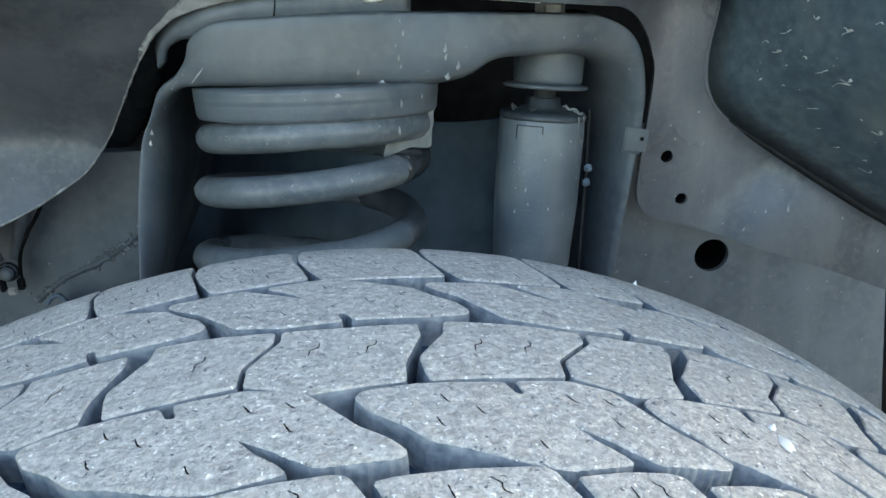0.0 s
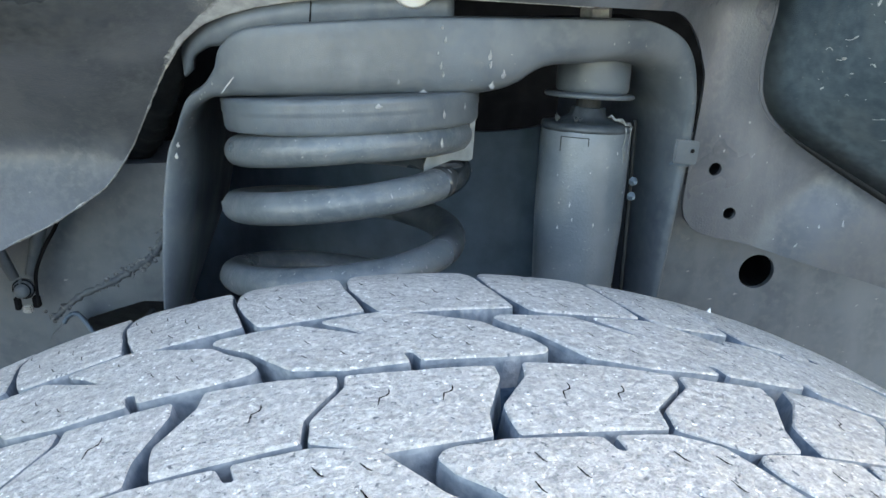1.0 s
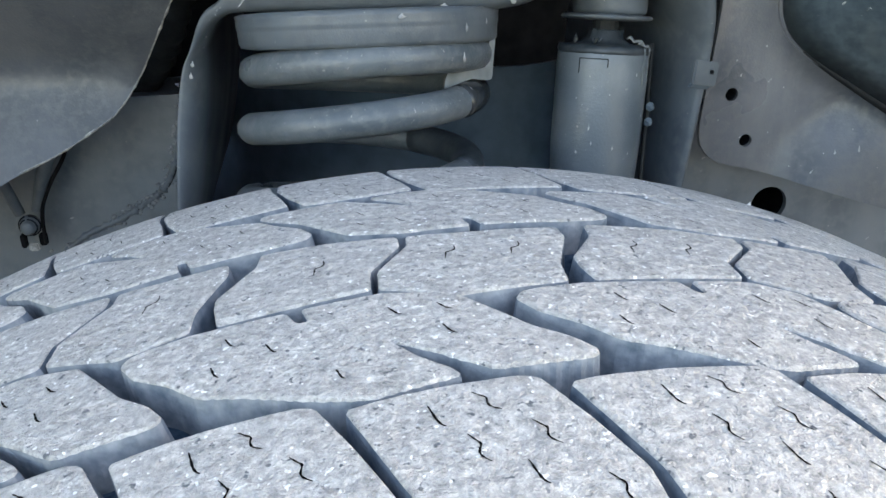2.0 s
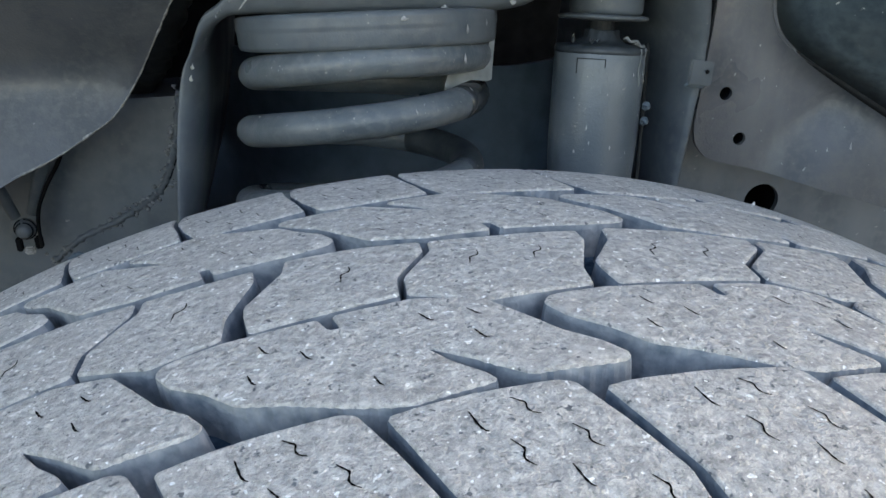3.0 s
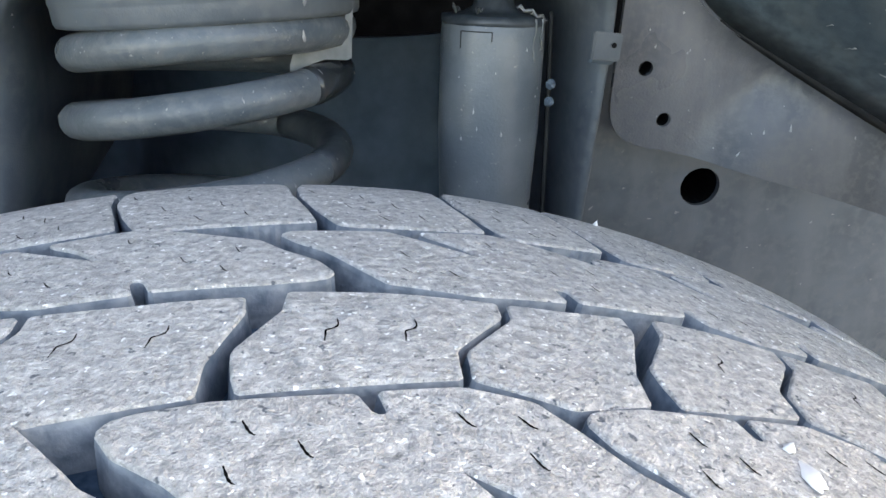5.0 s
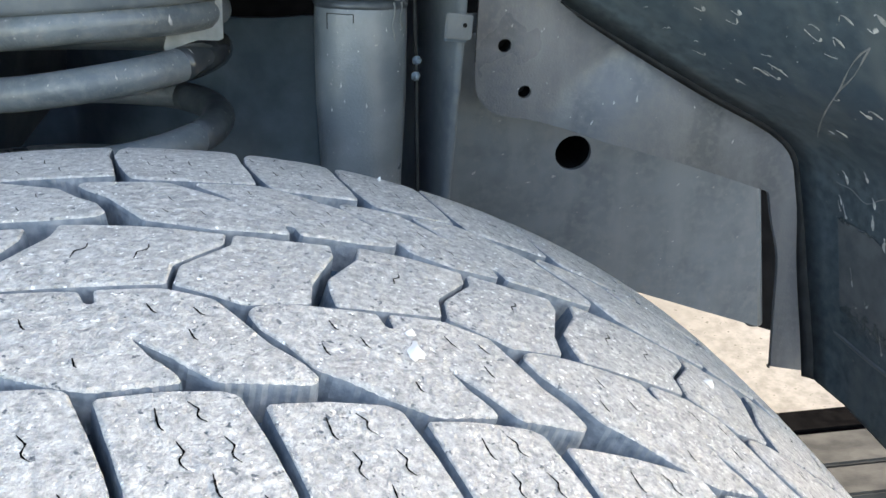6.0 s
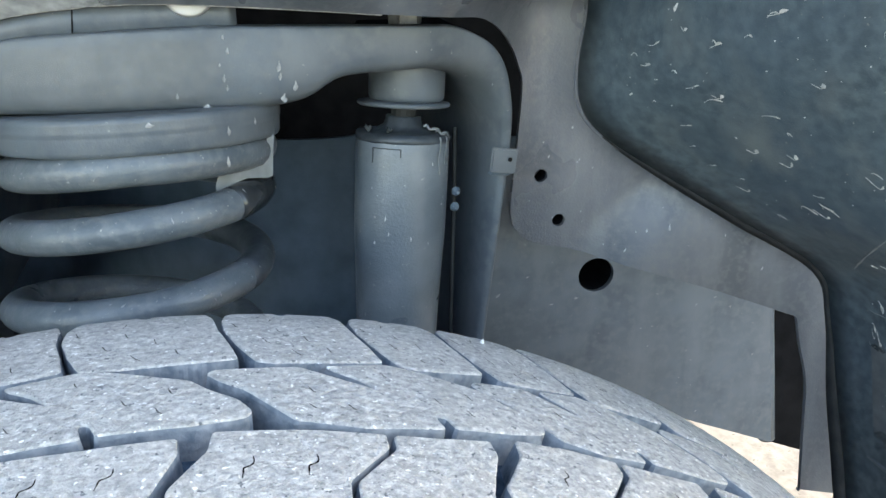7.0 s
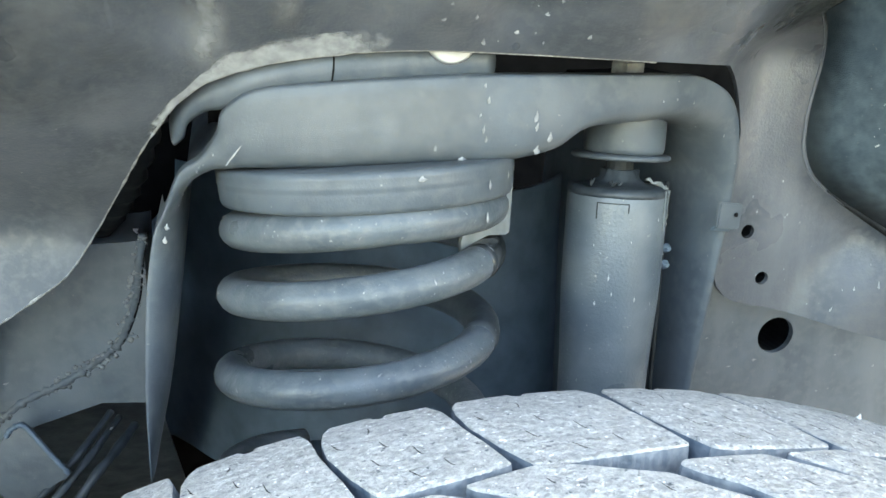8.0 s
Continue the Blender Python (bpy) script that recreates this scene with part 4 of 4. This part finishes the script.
part("ledge", box((-0.9, -0.125, 0.0), (1.0, -0.0725, 0.027), 0.003), KERB, kerb)
# Near-black strip in place of the kerb's shaded far side.
part("edge_strip", box((-0.9, -0.007, 0.0), (1.0, 0.045, 0.031), 0.006), SIPE, kerb, "near-black strip in place of the kerb's shaded side")
tagged(kerb, "dark kerb on the ground", "kerb")

# ---------------------------------------------------------------- left of the tower: weld bead, bolted bracket, hoses
weld_line = smooth_line([(-0.108, 0, 0.806), (-0.113, 0, 0.785), (-0.117, 0, 0.765), (-0.128, 0, 0.741), (-0.142, 0, 0.730), (-0.160, 0, 0.719), (-0.185, 0, 0.708), (-0.205, 0, 0.692)], 14)
weld_bead = link_mesh("weld_bead", tube([(p.x + 0.0014 * noise.noise((i * 0.9, 0, 0)), rail_y(p.x, p.z) + 0.0010, p.z + 0.0010 * noise.noise((i * 1.1, 4, 0))) for i, p in enumerate(weld_line)], 0.0026, 8,
                                        [0.95 + 1.1 * noise.noise((i * 0.83, 5.0, 0)) for i in range(len(weld_line))]), COAT, smooth=True)
tagged(weld_bead, "rough grey weld bead on the frame rail", "weld")
crumb_rnd = random.Random(9)
bm = bmesh.new()
for i in range(170):
    p = weld_line[crumb_rnd.randrange(len(weld_line))]
    at = Vector((p.x + crumb_rnd.gauss(-0.0010, 0.0021), 0, p.z + crumb_rnd.gauss(-0.0004, 0.0019)))
    at.y = rail_y(at.x, at.z) - 0.0001
    size = crumb_rnd.uniform(0.0004, 0.0016)
    made = bmesh.ops.create_icosphere(bm, subdivisions=1, radius=size)["verts"]
    for v in made:
        v.co = at + Vector((v.co.x * crumb_rnd.uniform(0.7, 1.8), v.co.y * 0.4, v.co.z * crumb_rnd.uniform(0.7, 1.5)))
tagged(link_mesh("weld_spatter", bm, TAB, smooth=True), "pale crumbs of weld spatter along the weld bead", "weld spatter", kind="stuff")
dark_seam = link_mesh("seam_gap", tube([(p.x + 0.0026, rail_y(p.x, p.z) - 0.0002, p.z + 0.001) for p in weld_line[:90]], 0.0006, 6), BLACK, smooth=True)
tagged(dark_seam, "dark open seam beside the weld bead", "seam")

hose_bracket = empty("hose_bracket", (-0.214, 0.356, 0.725))
tagged(hose_bracket, "small bolted grey bracket with two arms on the rail", "bracket")
part("arm", tube([(-0.016, -0.004, 0.060), (-0.010, -0.004, 0.035), (-0.002, -0.003, 0.008)], 0.0042, 8, [1.1, 1.0, 0.8]), COAT, hose_bracket, "", True)
part("arm", tube([(0.030, -0.004, 0.070), (0.021, -0.004, 0.046), (0.008, -0.003, 0.010)], 0.0048, 8, [1.2, 1.1, 0.7]), COAT, hose_bracket, "", True)
part("bolt", lathe([(0.0068, 0.0), (0.0072, 0.002), (0.0058, 0.0045), (0.0050, 0.0052), (0.0045, 0.0085), (0.0030, 0.010)], pose(0.002, 0.0, 0.0, 90, 0, 0), 12), COAT, hose_bracket, "grey bolt with a washer", True)
for r, y in ((0.0066, -0.0030), (0.0050, -0.0054)):
    part("washer_gap", tube([(0.002 + r * math.sin(k * 0.35), y, r * math.cos(k * 0.35)) for k in range(18)], 0.0006, 6), BLACK, hose_bracket, "dark gap round the bolt", True)
part("pin", box((-0.0055, -0.004, -0.015), (-0.0020, 0.001, -0.006), 0.0008), BLACK, hose_bracket)
part("pin", box((0.0060, -0.004, -0.014), (0.0105, 0.001, -0.006), 0.0008), BLACK, hose_bracket)
part("pale_chip", box((-0.0015, -0.003, -0.018), (0.0050, 0.0005, -0.0125), 0.001), PALEEDGE, hose_bracket, "pale chip of paint")
part("wire", tube(smooth_line([(0.036, -0.003, 0.075), (0.033, -0.004, 0.050), (0.020, -0.005, 0.028), (0.012, -0.005, 0.010), (0.010, -0.004, -0.012)], 6), 0.0013, 6), BLACK, hose_bracket, "thin black wire", True)


def ribbed_hose(name, points, radius, ribs, label, mat=RUBBER):
    line = smooth_line(points, 10)
    ob = link_mesh(name, tube(line, radius, 12, [1 + 0.12 * math.sin(i / (len(line) - 1) * ribs * 2 * math.pi) for i in range(len(line))]), mat, smooth=True)
    tagged(ob, label, "hose")
    return ob


ribbed_hose("ribbed_hose", [(-0.150, 0.41, 0.800), (-0.132, 0.385, 0.815), (-0.115, 0.365, 0.842), (-0.098, 0.355, 0.880), (-0.08, 0.36, 0.91)], 0.012, 14, "black ribbed hose behind the liner edge")
ribbed_hose("brake_hose", [(-0.192, 0.340, 0.651), (-0.178, 0.345, 0.661), (-0.166, 0.350, 0.671), (-0.155, 0.358, 0.680), (-0.140, 0.385, 0.690)], 0.0022, 3, "thin dusty dark hose held beside the rail", DUSTYSHADE)
ribbed_hose("brake_hose", [(-0.186, 0.340, 0.645), (-0.172, 0.345, 0.657), (-0.160, 0.350, 0.668), (-0.150, 0.360, 0.676), (-0.136, 0.388, 0.684)], 0.0024, 3, "thin dusty dark hose held beside the rail", DUSTYSHADE)
ribbed_hose("brake_hose", [(-0.178, 0.338, 0.636), (-0.160, 0.342, 0.654), (-0.148, 0.348, 0.668), (-0.138, 0.362, 0.674), (-0.128, 0.390, 0.676)], 0.0030, 4, "thin dusty dark hose held beside the rail", DUSTYSHADE)
strap_shape = [(-0.1900, 0.7000), (-0.1867, 0.7045), (-0.1811, 0.7065), (-0.1762, 0.7020), (-0.1669, 0.6891), (-0.1585, 0.6778), (-0.1605, 0.6742), (-0.1680, 0.6700), (-0.1779, 0.6610), (-0.1928, 0.6560), (-0.2080, 0.6700), (-0.2000, 0.6900)]
hose_strap = empty("hose_strap", (-0.178, 0.352, 0.68))
bm = sheet([(x + 0.178, z - 0.68) for x, z in strap_shape], lambda x, z: 0.0030 - 0.25 * (x + 0.02) - 0.004 * math.cos(z * 60) + 0.0008 * noise.noise((x * 200, z * 200, 3)), 0.0035, 0.004)
even(part("plate", bm, COAT, hose_strap, smooth=True))
strap_edge = smooth_line([(x + 0.178, 0.0020 - 0.25 * (x + 0.198) - 0.004 * math.cos((z - 0.68) * 60), z - 0.68) for x, z in strap_shape[:6]], 8)
part("weld_edge", tube(strap_edge, 0.0015, 7, [1 + 0.7 * noise.noise((i * 0.8, 8.0, 0)) for i in range(len(strap_edge))]), DEEPCOAT, hose_strap, "rough welded edge", True)
tagged(hose_strap, "grey coated welded strap holding hoses at the rail", "bracket")
ribbed_hose("wiring_loom", [(0.050, 0.335, 0.922), (0.080, 0.330, 0.918), (0.110, 0.330, 0.917), (0.140, 0.334, 0.918), (0.170, 0.342, 0.920)], 0.012, 13, "black ribbed wiring loom behind the tower")

# ---------------------------------------------------------------- beside the shock absorber
line_tube = link_mesh("brake_line", tube(smooth_line([(0.1775, 0.305, 0.835), (0.1765, 0.302, 0.79), (0.1745, 0.298, 0.74), (0.172, 0.294, 0.66)], 8), 0.0013, 8), RUBBER, smooth=True)
tagged(line_tube, "thin dark coated line beside the shock absorber", "pipe")
for x, y, z in ((0.1765, 0.2985, 0.798), (0.1752, 0.2965, 0.789)):
    stud_head = link_mesh("stud", lathe([(0.0032, 0.0), (0.0036, 0.001), (0.0022, 0.0022), (0.0026, 0.0032), (0.0012, 0.0046)], pose(x, y, z, 90, 0, 8) @ Matrix.Scale(0.85, 4), 7), DEEPCOAT)
    tagged(stud_head, "small grey threaded stud beside the shock absorber", "stud", "studs")


def on_shock(angle, h, lift=0.0):
    a = radians(angle)
    r = 0.0272 + lift
    return sm @ Vector((r * math.sin(a), -r * math.cos(a), h))


def shock_bar(a0, h0, a1, h1, width):
    pts = [on_shock(a0 + (a1 - a0) * i / 10, h0 + (h1 - h0) * i / 10) for i in range(11)]
    return tube(pts, width, 6)


for a0, h0, a1, h1 in ((-48, -0.0055, -13, -0.0055), (-48, -0.0055, -48, -0.014), (-13, -0.0055, -13, -0.010)):
    part("label_edge", shock_bar(a0, h0, a1, h1, 0.0003), RUBBER, shock, "edge of a stuck label")
for angle, drop_to in ((38, -0.020), (52, -0.014)):
    pts = [on_shock(angle + 2 * math.sin(i), 0.001 + (drop_to - 0.001) * i / 8, 0.0003) for i in range(9)]
    part("drip", tube(pts, 0.0005, 7, [1.2, 1, 0.8, 0.6, 0.5, 0.6, 0.9, 1.3, 0.8]), TAB, shock, "pale dried drip", True)


# ---------------------------------------------------------------- dried splashes
def speck(bm, p, normal, along, length, width, lift=0.0005):
    """A small dried drop: uneven outline, domed middle, one narrow end."""
    n = Vector(normal).normalized()
    a = (Vector(along) - n * Vector(along).dot(n)).normalized()
    b = n.cross(a)
    p = Vector(p) + n * 0.0001
    ring = []
    for k in range(11):
        t = 2 * math.pi * k / 11
        w = width * (1 if math.cos(t) < 0.2 else 0.45)
        r = 1 + 0.55 * noise.noise((p.x * 900 + k * 1.3, p.y * 900, p.z * 900))
        ring.append(bm.verts.new(p + a * (length * r * math.cos(t)) + b * (w * r * math.sin(t))))
    top = bm.verts.new(p + n * lift - a * length * 0.2)
    for k in range(11):
        bm.faces.new((ring[k], ring[(k + 1) % 11], top))


def splashes(bm, label, mat=None):
    bmesh.ops.recalc_face_normals(bm, faces=bm.faces)
    ob = link_mesh("dried_splashes", bm, mat or PALE, smooth=True)
    return tagged(ob, label, "splashes", kind="stuff")


def slope(func, x, z):
    e = 0.002
    return Vector(((func(x + e, z) - func(x - e, z)) / (2 * e), -1, (func(x, z + e) - func(x, z - e)) / (2 * e)))


rnd = random.Random(4)
bm = bmesh.new()
for i in range(46):
    x, z = rnd.uniform(0.222, 0.40), rnd.uniform(0.74, 0.90)
    if math.hypot(x, z - AXLE_Z) > 0.50 or z < 0.86 - 0.42 * (x - 0.02):
        continue
    size = rnd.choice((0.0003, 0.0004, 0.0006, 0.0008))
    speck(bm, (x, liner_y(x, z), z), slope(liner_y, x, z), (rnd.uniform(-0.3, 1), 0, 1), size * rnd.uniform(1, 3), size)
for i in range(34):
    x, z = rnd.gauss(0.052, 0.018), rnd.uniform(0.915, 0.965)
    size = rnd.choice((0.0004, 0.0005, 0.0007, 0.0010))
    if z > 0.917:
        speck(bm, (x, liner_y(x, z), z), slope(liner_y, x, z), (rnd.uniform(-0.3, 0.3), 0, 1), size * rnd.uniform(1, 2.2), size)
splashes(bm, "small pale dried splashes on the fender liner")
bm = bmesh.new()
for i in range(46):
    x, z = rnd.choice((rnd.uniform(0.20, 0.43), rnd.uniform(0.20, 0.43), rnd.uniform(-0.25, -0.12))), rnd.uniform(0.58, 0.76)
    size = rnd.choice((0.0003, 0.0004, 0.0005, 0.0008))
    if math.hypot(x - 0.293, z - 0.711) > 0.017:
        speck(bm, (x, rail_y(x, z), z), slope(rail_y, x, z), (1, 0, rnd.uniform(0, 1.2)), size * rnd.uniform(1, 3.5), size)
splashes(bm, "small pale dried splashes on the frame rail")


def on_tower(i, t):
    """A place on the tower's front: i along the arch, t from the outer to the inner edge."""
    a, c, y = o2[i], i2[i], f2[i]
    p = a.lerp(c, t)
    d = np.interp(t, [q[0] for q in FACE], [q[1] for q in FACE]) - 0.0006
    return Vector((p.x, y.x + float(d) + rolled_back(a, y, t), p.y))


# Pale film painted where the tower's bulge catches a soft highlight.
film_patch("dust_patch", lambda u, w: on_tower(round(43 + 18 * u), 0.06 + 0.86 * w) - Vector((0, 0.0013, 0)), 19, 12, 0.42, 3.0, WASHSHEEN, spring_tower, "pale film in place of the bulge's soft highlight")
bm = bmesh.new()
for i in range(16):
    k, t = rnd.randrange(9, len(o2) - 9), rnd.uniform(0.1, 0.85)
    size = rnd.choice((0.0002, 0.0003, 0.0004, 0.0005))
    speck(bm, on_tower(k, t), (0, -1, -0.15), (rnd.uniform(-0.5, 0.5), 0, 1), size * rnd.uniform(1, 2), size, 0.0006)
for x, t, length, width in ((0.050, 0.10, 0.0016, 0.0010), (0.0515, 0.25, 0.0020, 0.0016), (0.0505, 0.40, 0.0012, 0.0009), (0.0495, 0.55, 0.0026, 0.0014), (0.0510, 0.66, 0.0020, 0.0012), (0.0440, 0.88, 0.0016, 0.0030),
                            (0.0735, 0.46, 0.0036, 0.0018), (0.0760, 0.58, 0.0022, 0.0014), (0.0810, 0.72, 0.0030, 0.0022), (0.0790, 0.86, 0.0026, 0.0026), (0.0250, 0.74, 0.0018, 0.0012)):
    k = min(range(len(o2)), key=lambda j: abs(o2[j].lerp(i2[j], t).x - x) + (0 if 41 < j < 79 else 1))
    speck(bm, on_tower(k, t), (0, -1, -0.1), (0.15, 0, 1), length * 0.8, width * 0.6, 0.0006)
speck(bm, on_tower(40, 0.62), (0, -1, 0), (0.7, 0, 0.8), 0.0075, 0.0005)
for x, z in ((-0.0875, 0.8385), (-0.0890, 0.8325)):
    speck(bm, (x, 0.2690, z), (-0.4, -1, 0), (0.2, 0, 1), 0.0017, 0.0012, 0.0008)
splashes(bm, "pale dried splashes and drips on the spring tower")
bm = bmesh.new()
for i in range(90):
    n = rnd.uniform(-2.5, 0.2)
    if abs((n % 1) - 0.5) < 0.22:
        continue
    a, tip = 2 * math.pi * n, radians(rnd.uniform(-20, 70))
    out = Vector((math.sin(a), -math.cos(a), 0))
    nrm = out * math.cos(tip) + Vector((0, 0, math.sin(tip)))
    size = rnd.choice((0.0002, 0.0002, 0.0003, 0.0003, 0.0005))
    speck(bm, SPRING + coil_at(n) + nrm * 0.0086, nrm, (rnd.uniform(-1, 1), 0, 1), size * rnd.uniform(1.2, 3.2), size)
for angle, h, length, width in ((8, 0.0145, 0.0012, 0.0022), (38, 0.012, 0.0022, 0.0012), (38, -0.003, 0.003, 0.001), (52, 0.016, 0.0018, 0.001)):
    a = radians(angle)
    out = Vector((math.sin(a), -math.cos(a), 0))
    speck(bm, spring_frame @ (out * 0.0744 + Vector((0, 0, h))), spring_frame.to_3x3() @ out, (0, 0, 1), length, width, 0.0006)
splashes(bm, "pale dried specks on the coil spring")
bm = bmesh.new()
for i in range(34):
    a, h = rnd.uniform(-60, 60), rnd.uniform(-0.14, -0.01)
    size = rnd.choice((0.0003, 0.0004, 0.0006))
    p = on_shock(a, h) + SHOCK
    if h > -0.06:
        speck(bm, p, sm.to_3x3() @ Vector((math.sin(radians(a)), -math.cos(radians(a)), 0)), (0, 0, 1), size * rnd.uniform(1, 3), size)
splashes(bm, "pale dried specks on the shock absorber", MUD)


def on_splash(u, w, lift=0.0):
    """A place on the splash liner: u along its edge, w from the edge outwards, and the way that it faces."""
    i = min(int(u), len(front_line) - 2)
    p = front_line[i].lerp(front_line[i + 1], u - i)
    y = front_in[i] + (front_in[i + 1] - front_in[i]) * (u - i)
    out = outwards(front_line, min(i, HOLD)).lerp(outwards(front_line, min(i + 1, HOLD)), u - i)
    d = 0.3 * w * p.z + 0.004 - lift
    return Vector((p.x + out.x * d, y - 0.3 * w, p.y + out.y * d)), Vector((-out.x, -0.4, -out.y))


def tape(bm, places, widths):
    """A thin flat trace of dried mud along a row of (place, facing)."""
    last = None
    for i, (p, n) in enumerate(places):
        way = places[min(i + 1, len(places) - 1)][0] - places[max(i - 1, 0)][0]
        side_way = way.cross(n).normalized() * widths[i]
        row = [bm.verts.new(p + side_way), bm.verts.new(p + n.normalized() * 0.0003), bm.verts.new(p - side_way)]
        if last:
            for k in range(2):
                bm.faces.new((last[k], last[k + 1], row[k + 1], row[k]))
        last = row


front_line = smooth_line([(x, z, k) for (x, z), k in zip(front_edge, front_spread)], 5)
front_in = [p.x for p in smooth_line([(y, 0, 0) for y in front_deep], 5)]
rolled = [(p.x - 0.0012, y + 0.0006, p.y - 0.0008) for p, y in list(zip(front_line, front_in))[33:52]]
part("rolled_edge", tube(rolled, 0.0011, 8, [0.1 + 0.9 * min(1, i / 7, (len(rolled) - 1 - i) / 7) for i in range(len(rolled))]), LIGHTCOAT, fender_liner, "bright rolled edge of the sheet", True)
bm = bmesh.new()
for i in range(170):
    u, w = rnd.uniform(8, 46), rnd.uniform(0.05, 0.66)
    if u > 30 and rnd.random() < 0.35:
        continue
    long, bend, fall = rnd.uniform(0.005, 0.024) * (1.25 if rnd.random() < 0.3 else 0.8), rnd.uniform(-0.45, 0.45), rnd.uniform(-0.5, 0.05)
    thick = rnd.choice((0.00025, 0.0004, 0.0005, 0.0007))
    if u < 20 and rnd.random() < 0.6:
        long, fall = long * 0.5, rnd.uniform(-1.2, -0.6)
    places, widths = [], []
    for k in range(8):
        f = k / 7
        places.append(on_splash(u + fall * f + bend * math.sin(math.pi * f), w + long * f, 0.0002))
        widths.append(thick * (0.25 + 0.4 * f + (1.7 if k in (5, 6) else 0) + 0.35 * math.sin(k * 2.3 + i)))
    tape(bm, places, widths)
for i in range(150):
    p, nrm = on_splash(rnd.uniform(6, 47), rnd.uniform(0.04, 0.66))
    size = rnd.choice((0.0002, 0.0003, 0.0004, 0.0006))
    speck(bm, p, nrm, (rnd.gauss(0, 1), rnd.gauss(0, 1), rnd.gauss(0, 1)), size * rnd.choice((1, 1.3, 2)), size)
splashes(bm, "pale streaked dried mud splashes on the splash liner", MUD)
bm = bmesh.new()
for side_step in (-0.16, 0.16):
    places = []
    for k in range(15):
        f = k / 14
        open_up = side_step * (math.sin(math.pi * f / 0.36) if f < 0.36 else 0.05)
        places.append(on_splash(27 - 6 * f ** 1.15 + open_up, 0.45 - 0.33 * f + 0.01 * math.sin(f * 5), 0.0003))
    tape(bm, places, [0.00035 + 0.0002 * math.sin(k * 1.7) for k in range(15)])
places = [on_splash(19 - 2.2 * math.sin(math.pi * k / 18) + 0.25 * math.sin(k * 1.1), 0.03 + 0.0145 * k, 0.0003) for k in range(19)]
tape(bm, places, [0.0003 + 0.00015 * math.sin(k * 2.1) for k in range(19)])
splashes(bm, "pale scuff and tide mark on the splash liner", TAB)
rib = smooth_line([(10.2, 0.0, 0), (9.4, 0.02, 0), (7.7, 0.034, 0), (7.05, 0.06, 0), (7.05, 0.2, 0), (7.6, 0.4, 0), (8.0, 0.62, 0)], 6)
part("ridge", tube([on_splash(p.x, p.y)[0] for p in rib], 0.0014, 8, [0.5 + 0.5 * min(1, i / 12) for i in range(len(rib))]), COAT, splash_liner, "low scuffed moulded ridge", True)
bm = bmesh.new()
fade = bm.verts.layers.float.new("fade")
rows = []
for i in range(27):
    row = []
    for k in range(21):
        f, w = i / 26, 0.003 + 0.0315 * k
        top = 14.8 - 1.0 * w
        low = 7.6 + 0.8 * w
        v = bm.verts.new(on_splash(low + (top - low) * f, w, 0.0004)[0])
        v[fade] = min(1, (1 - f) * 14, f * 2.5, 0.3 + w * 6, (1 - w / 0.64) * 4) * 0.8
        row.append(v)
    rows.append(row)
for a, b in zip(rows, rows[1:]):
    for k in range(20):
        bm.faces.new((a[k], a[k + 1], b[k + 1], b[k]))
bmesh.ops.recalc_face_normals(bm, faces=bm.faces)
part("dust_film", bm, DUST, splash_liner, "grey film of dust", True)


bm = bmesh.new()
for s_, v_, length, width in ((0.1230, -0.0329, 0.0046, 0.0021), (0.1222, -0.0262, 0.0012, 0.0014), (0.1290, 0.0930, 0.0011, 0.0010), (0.2348, 0.0037, 0.0030, 0.0022)):
    p, q = on_tyre(s_, v_, 0.0), on_tyre(s_, v_, 1.0)
    speck(bm, p + WHEEL, q - p, (0.05, 1, 0), length, width, 0.0018)
splashes(bm, "white droppings on the tyre tread", WHITE)
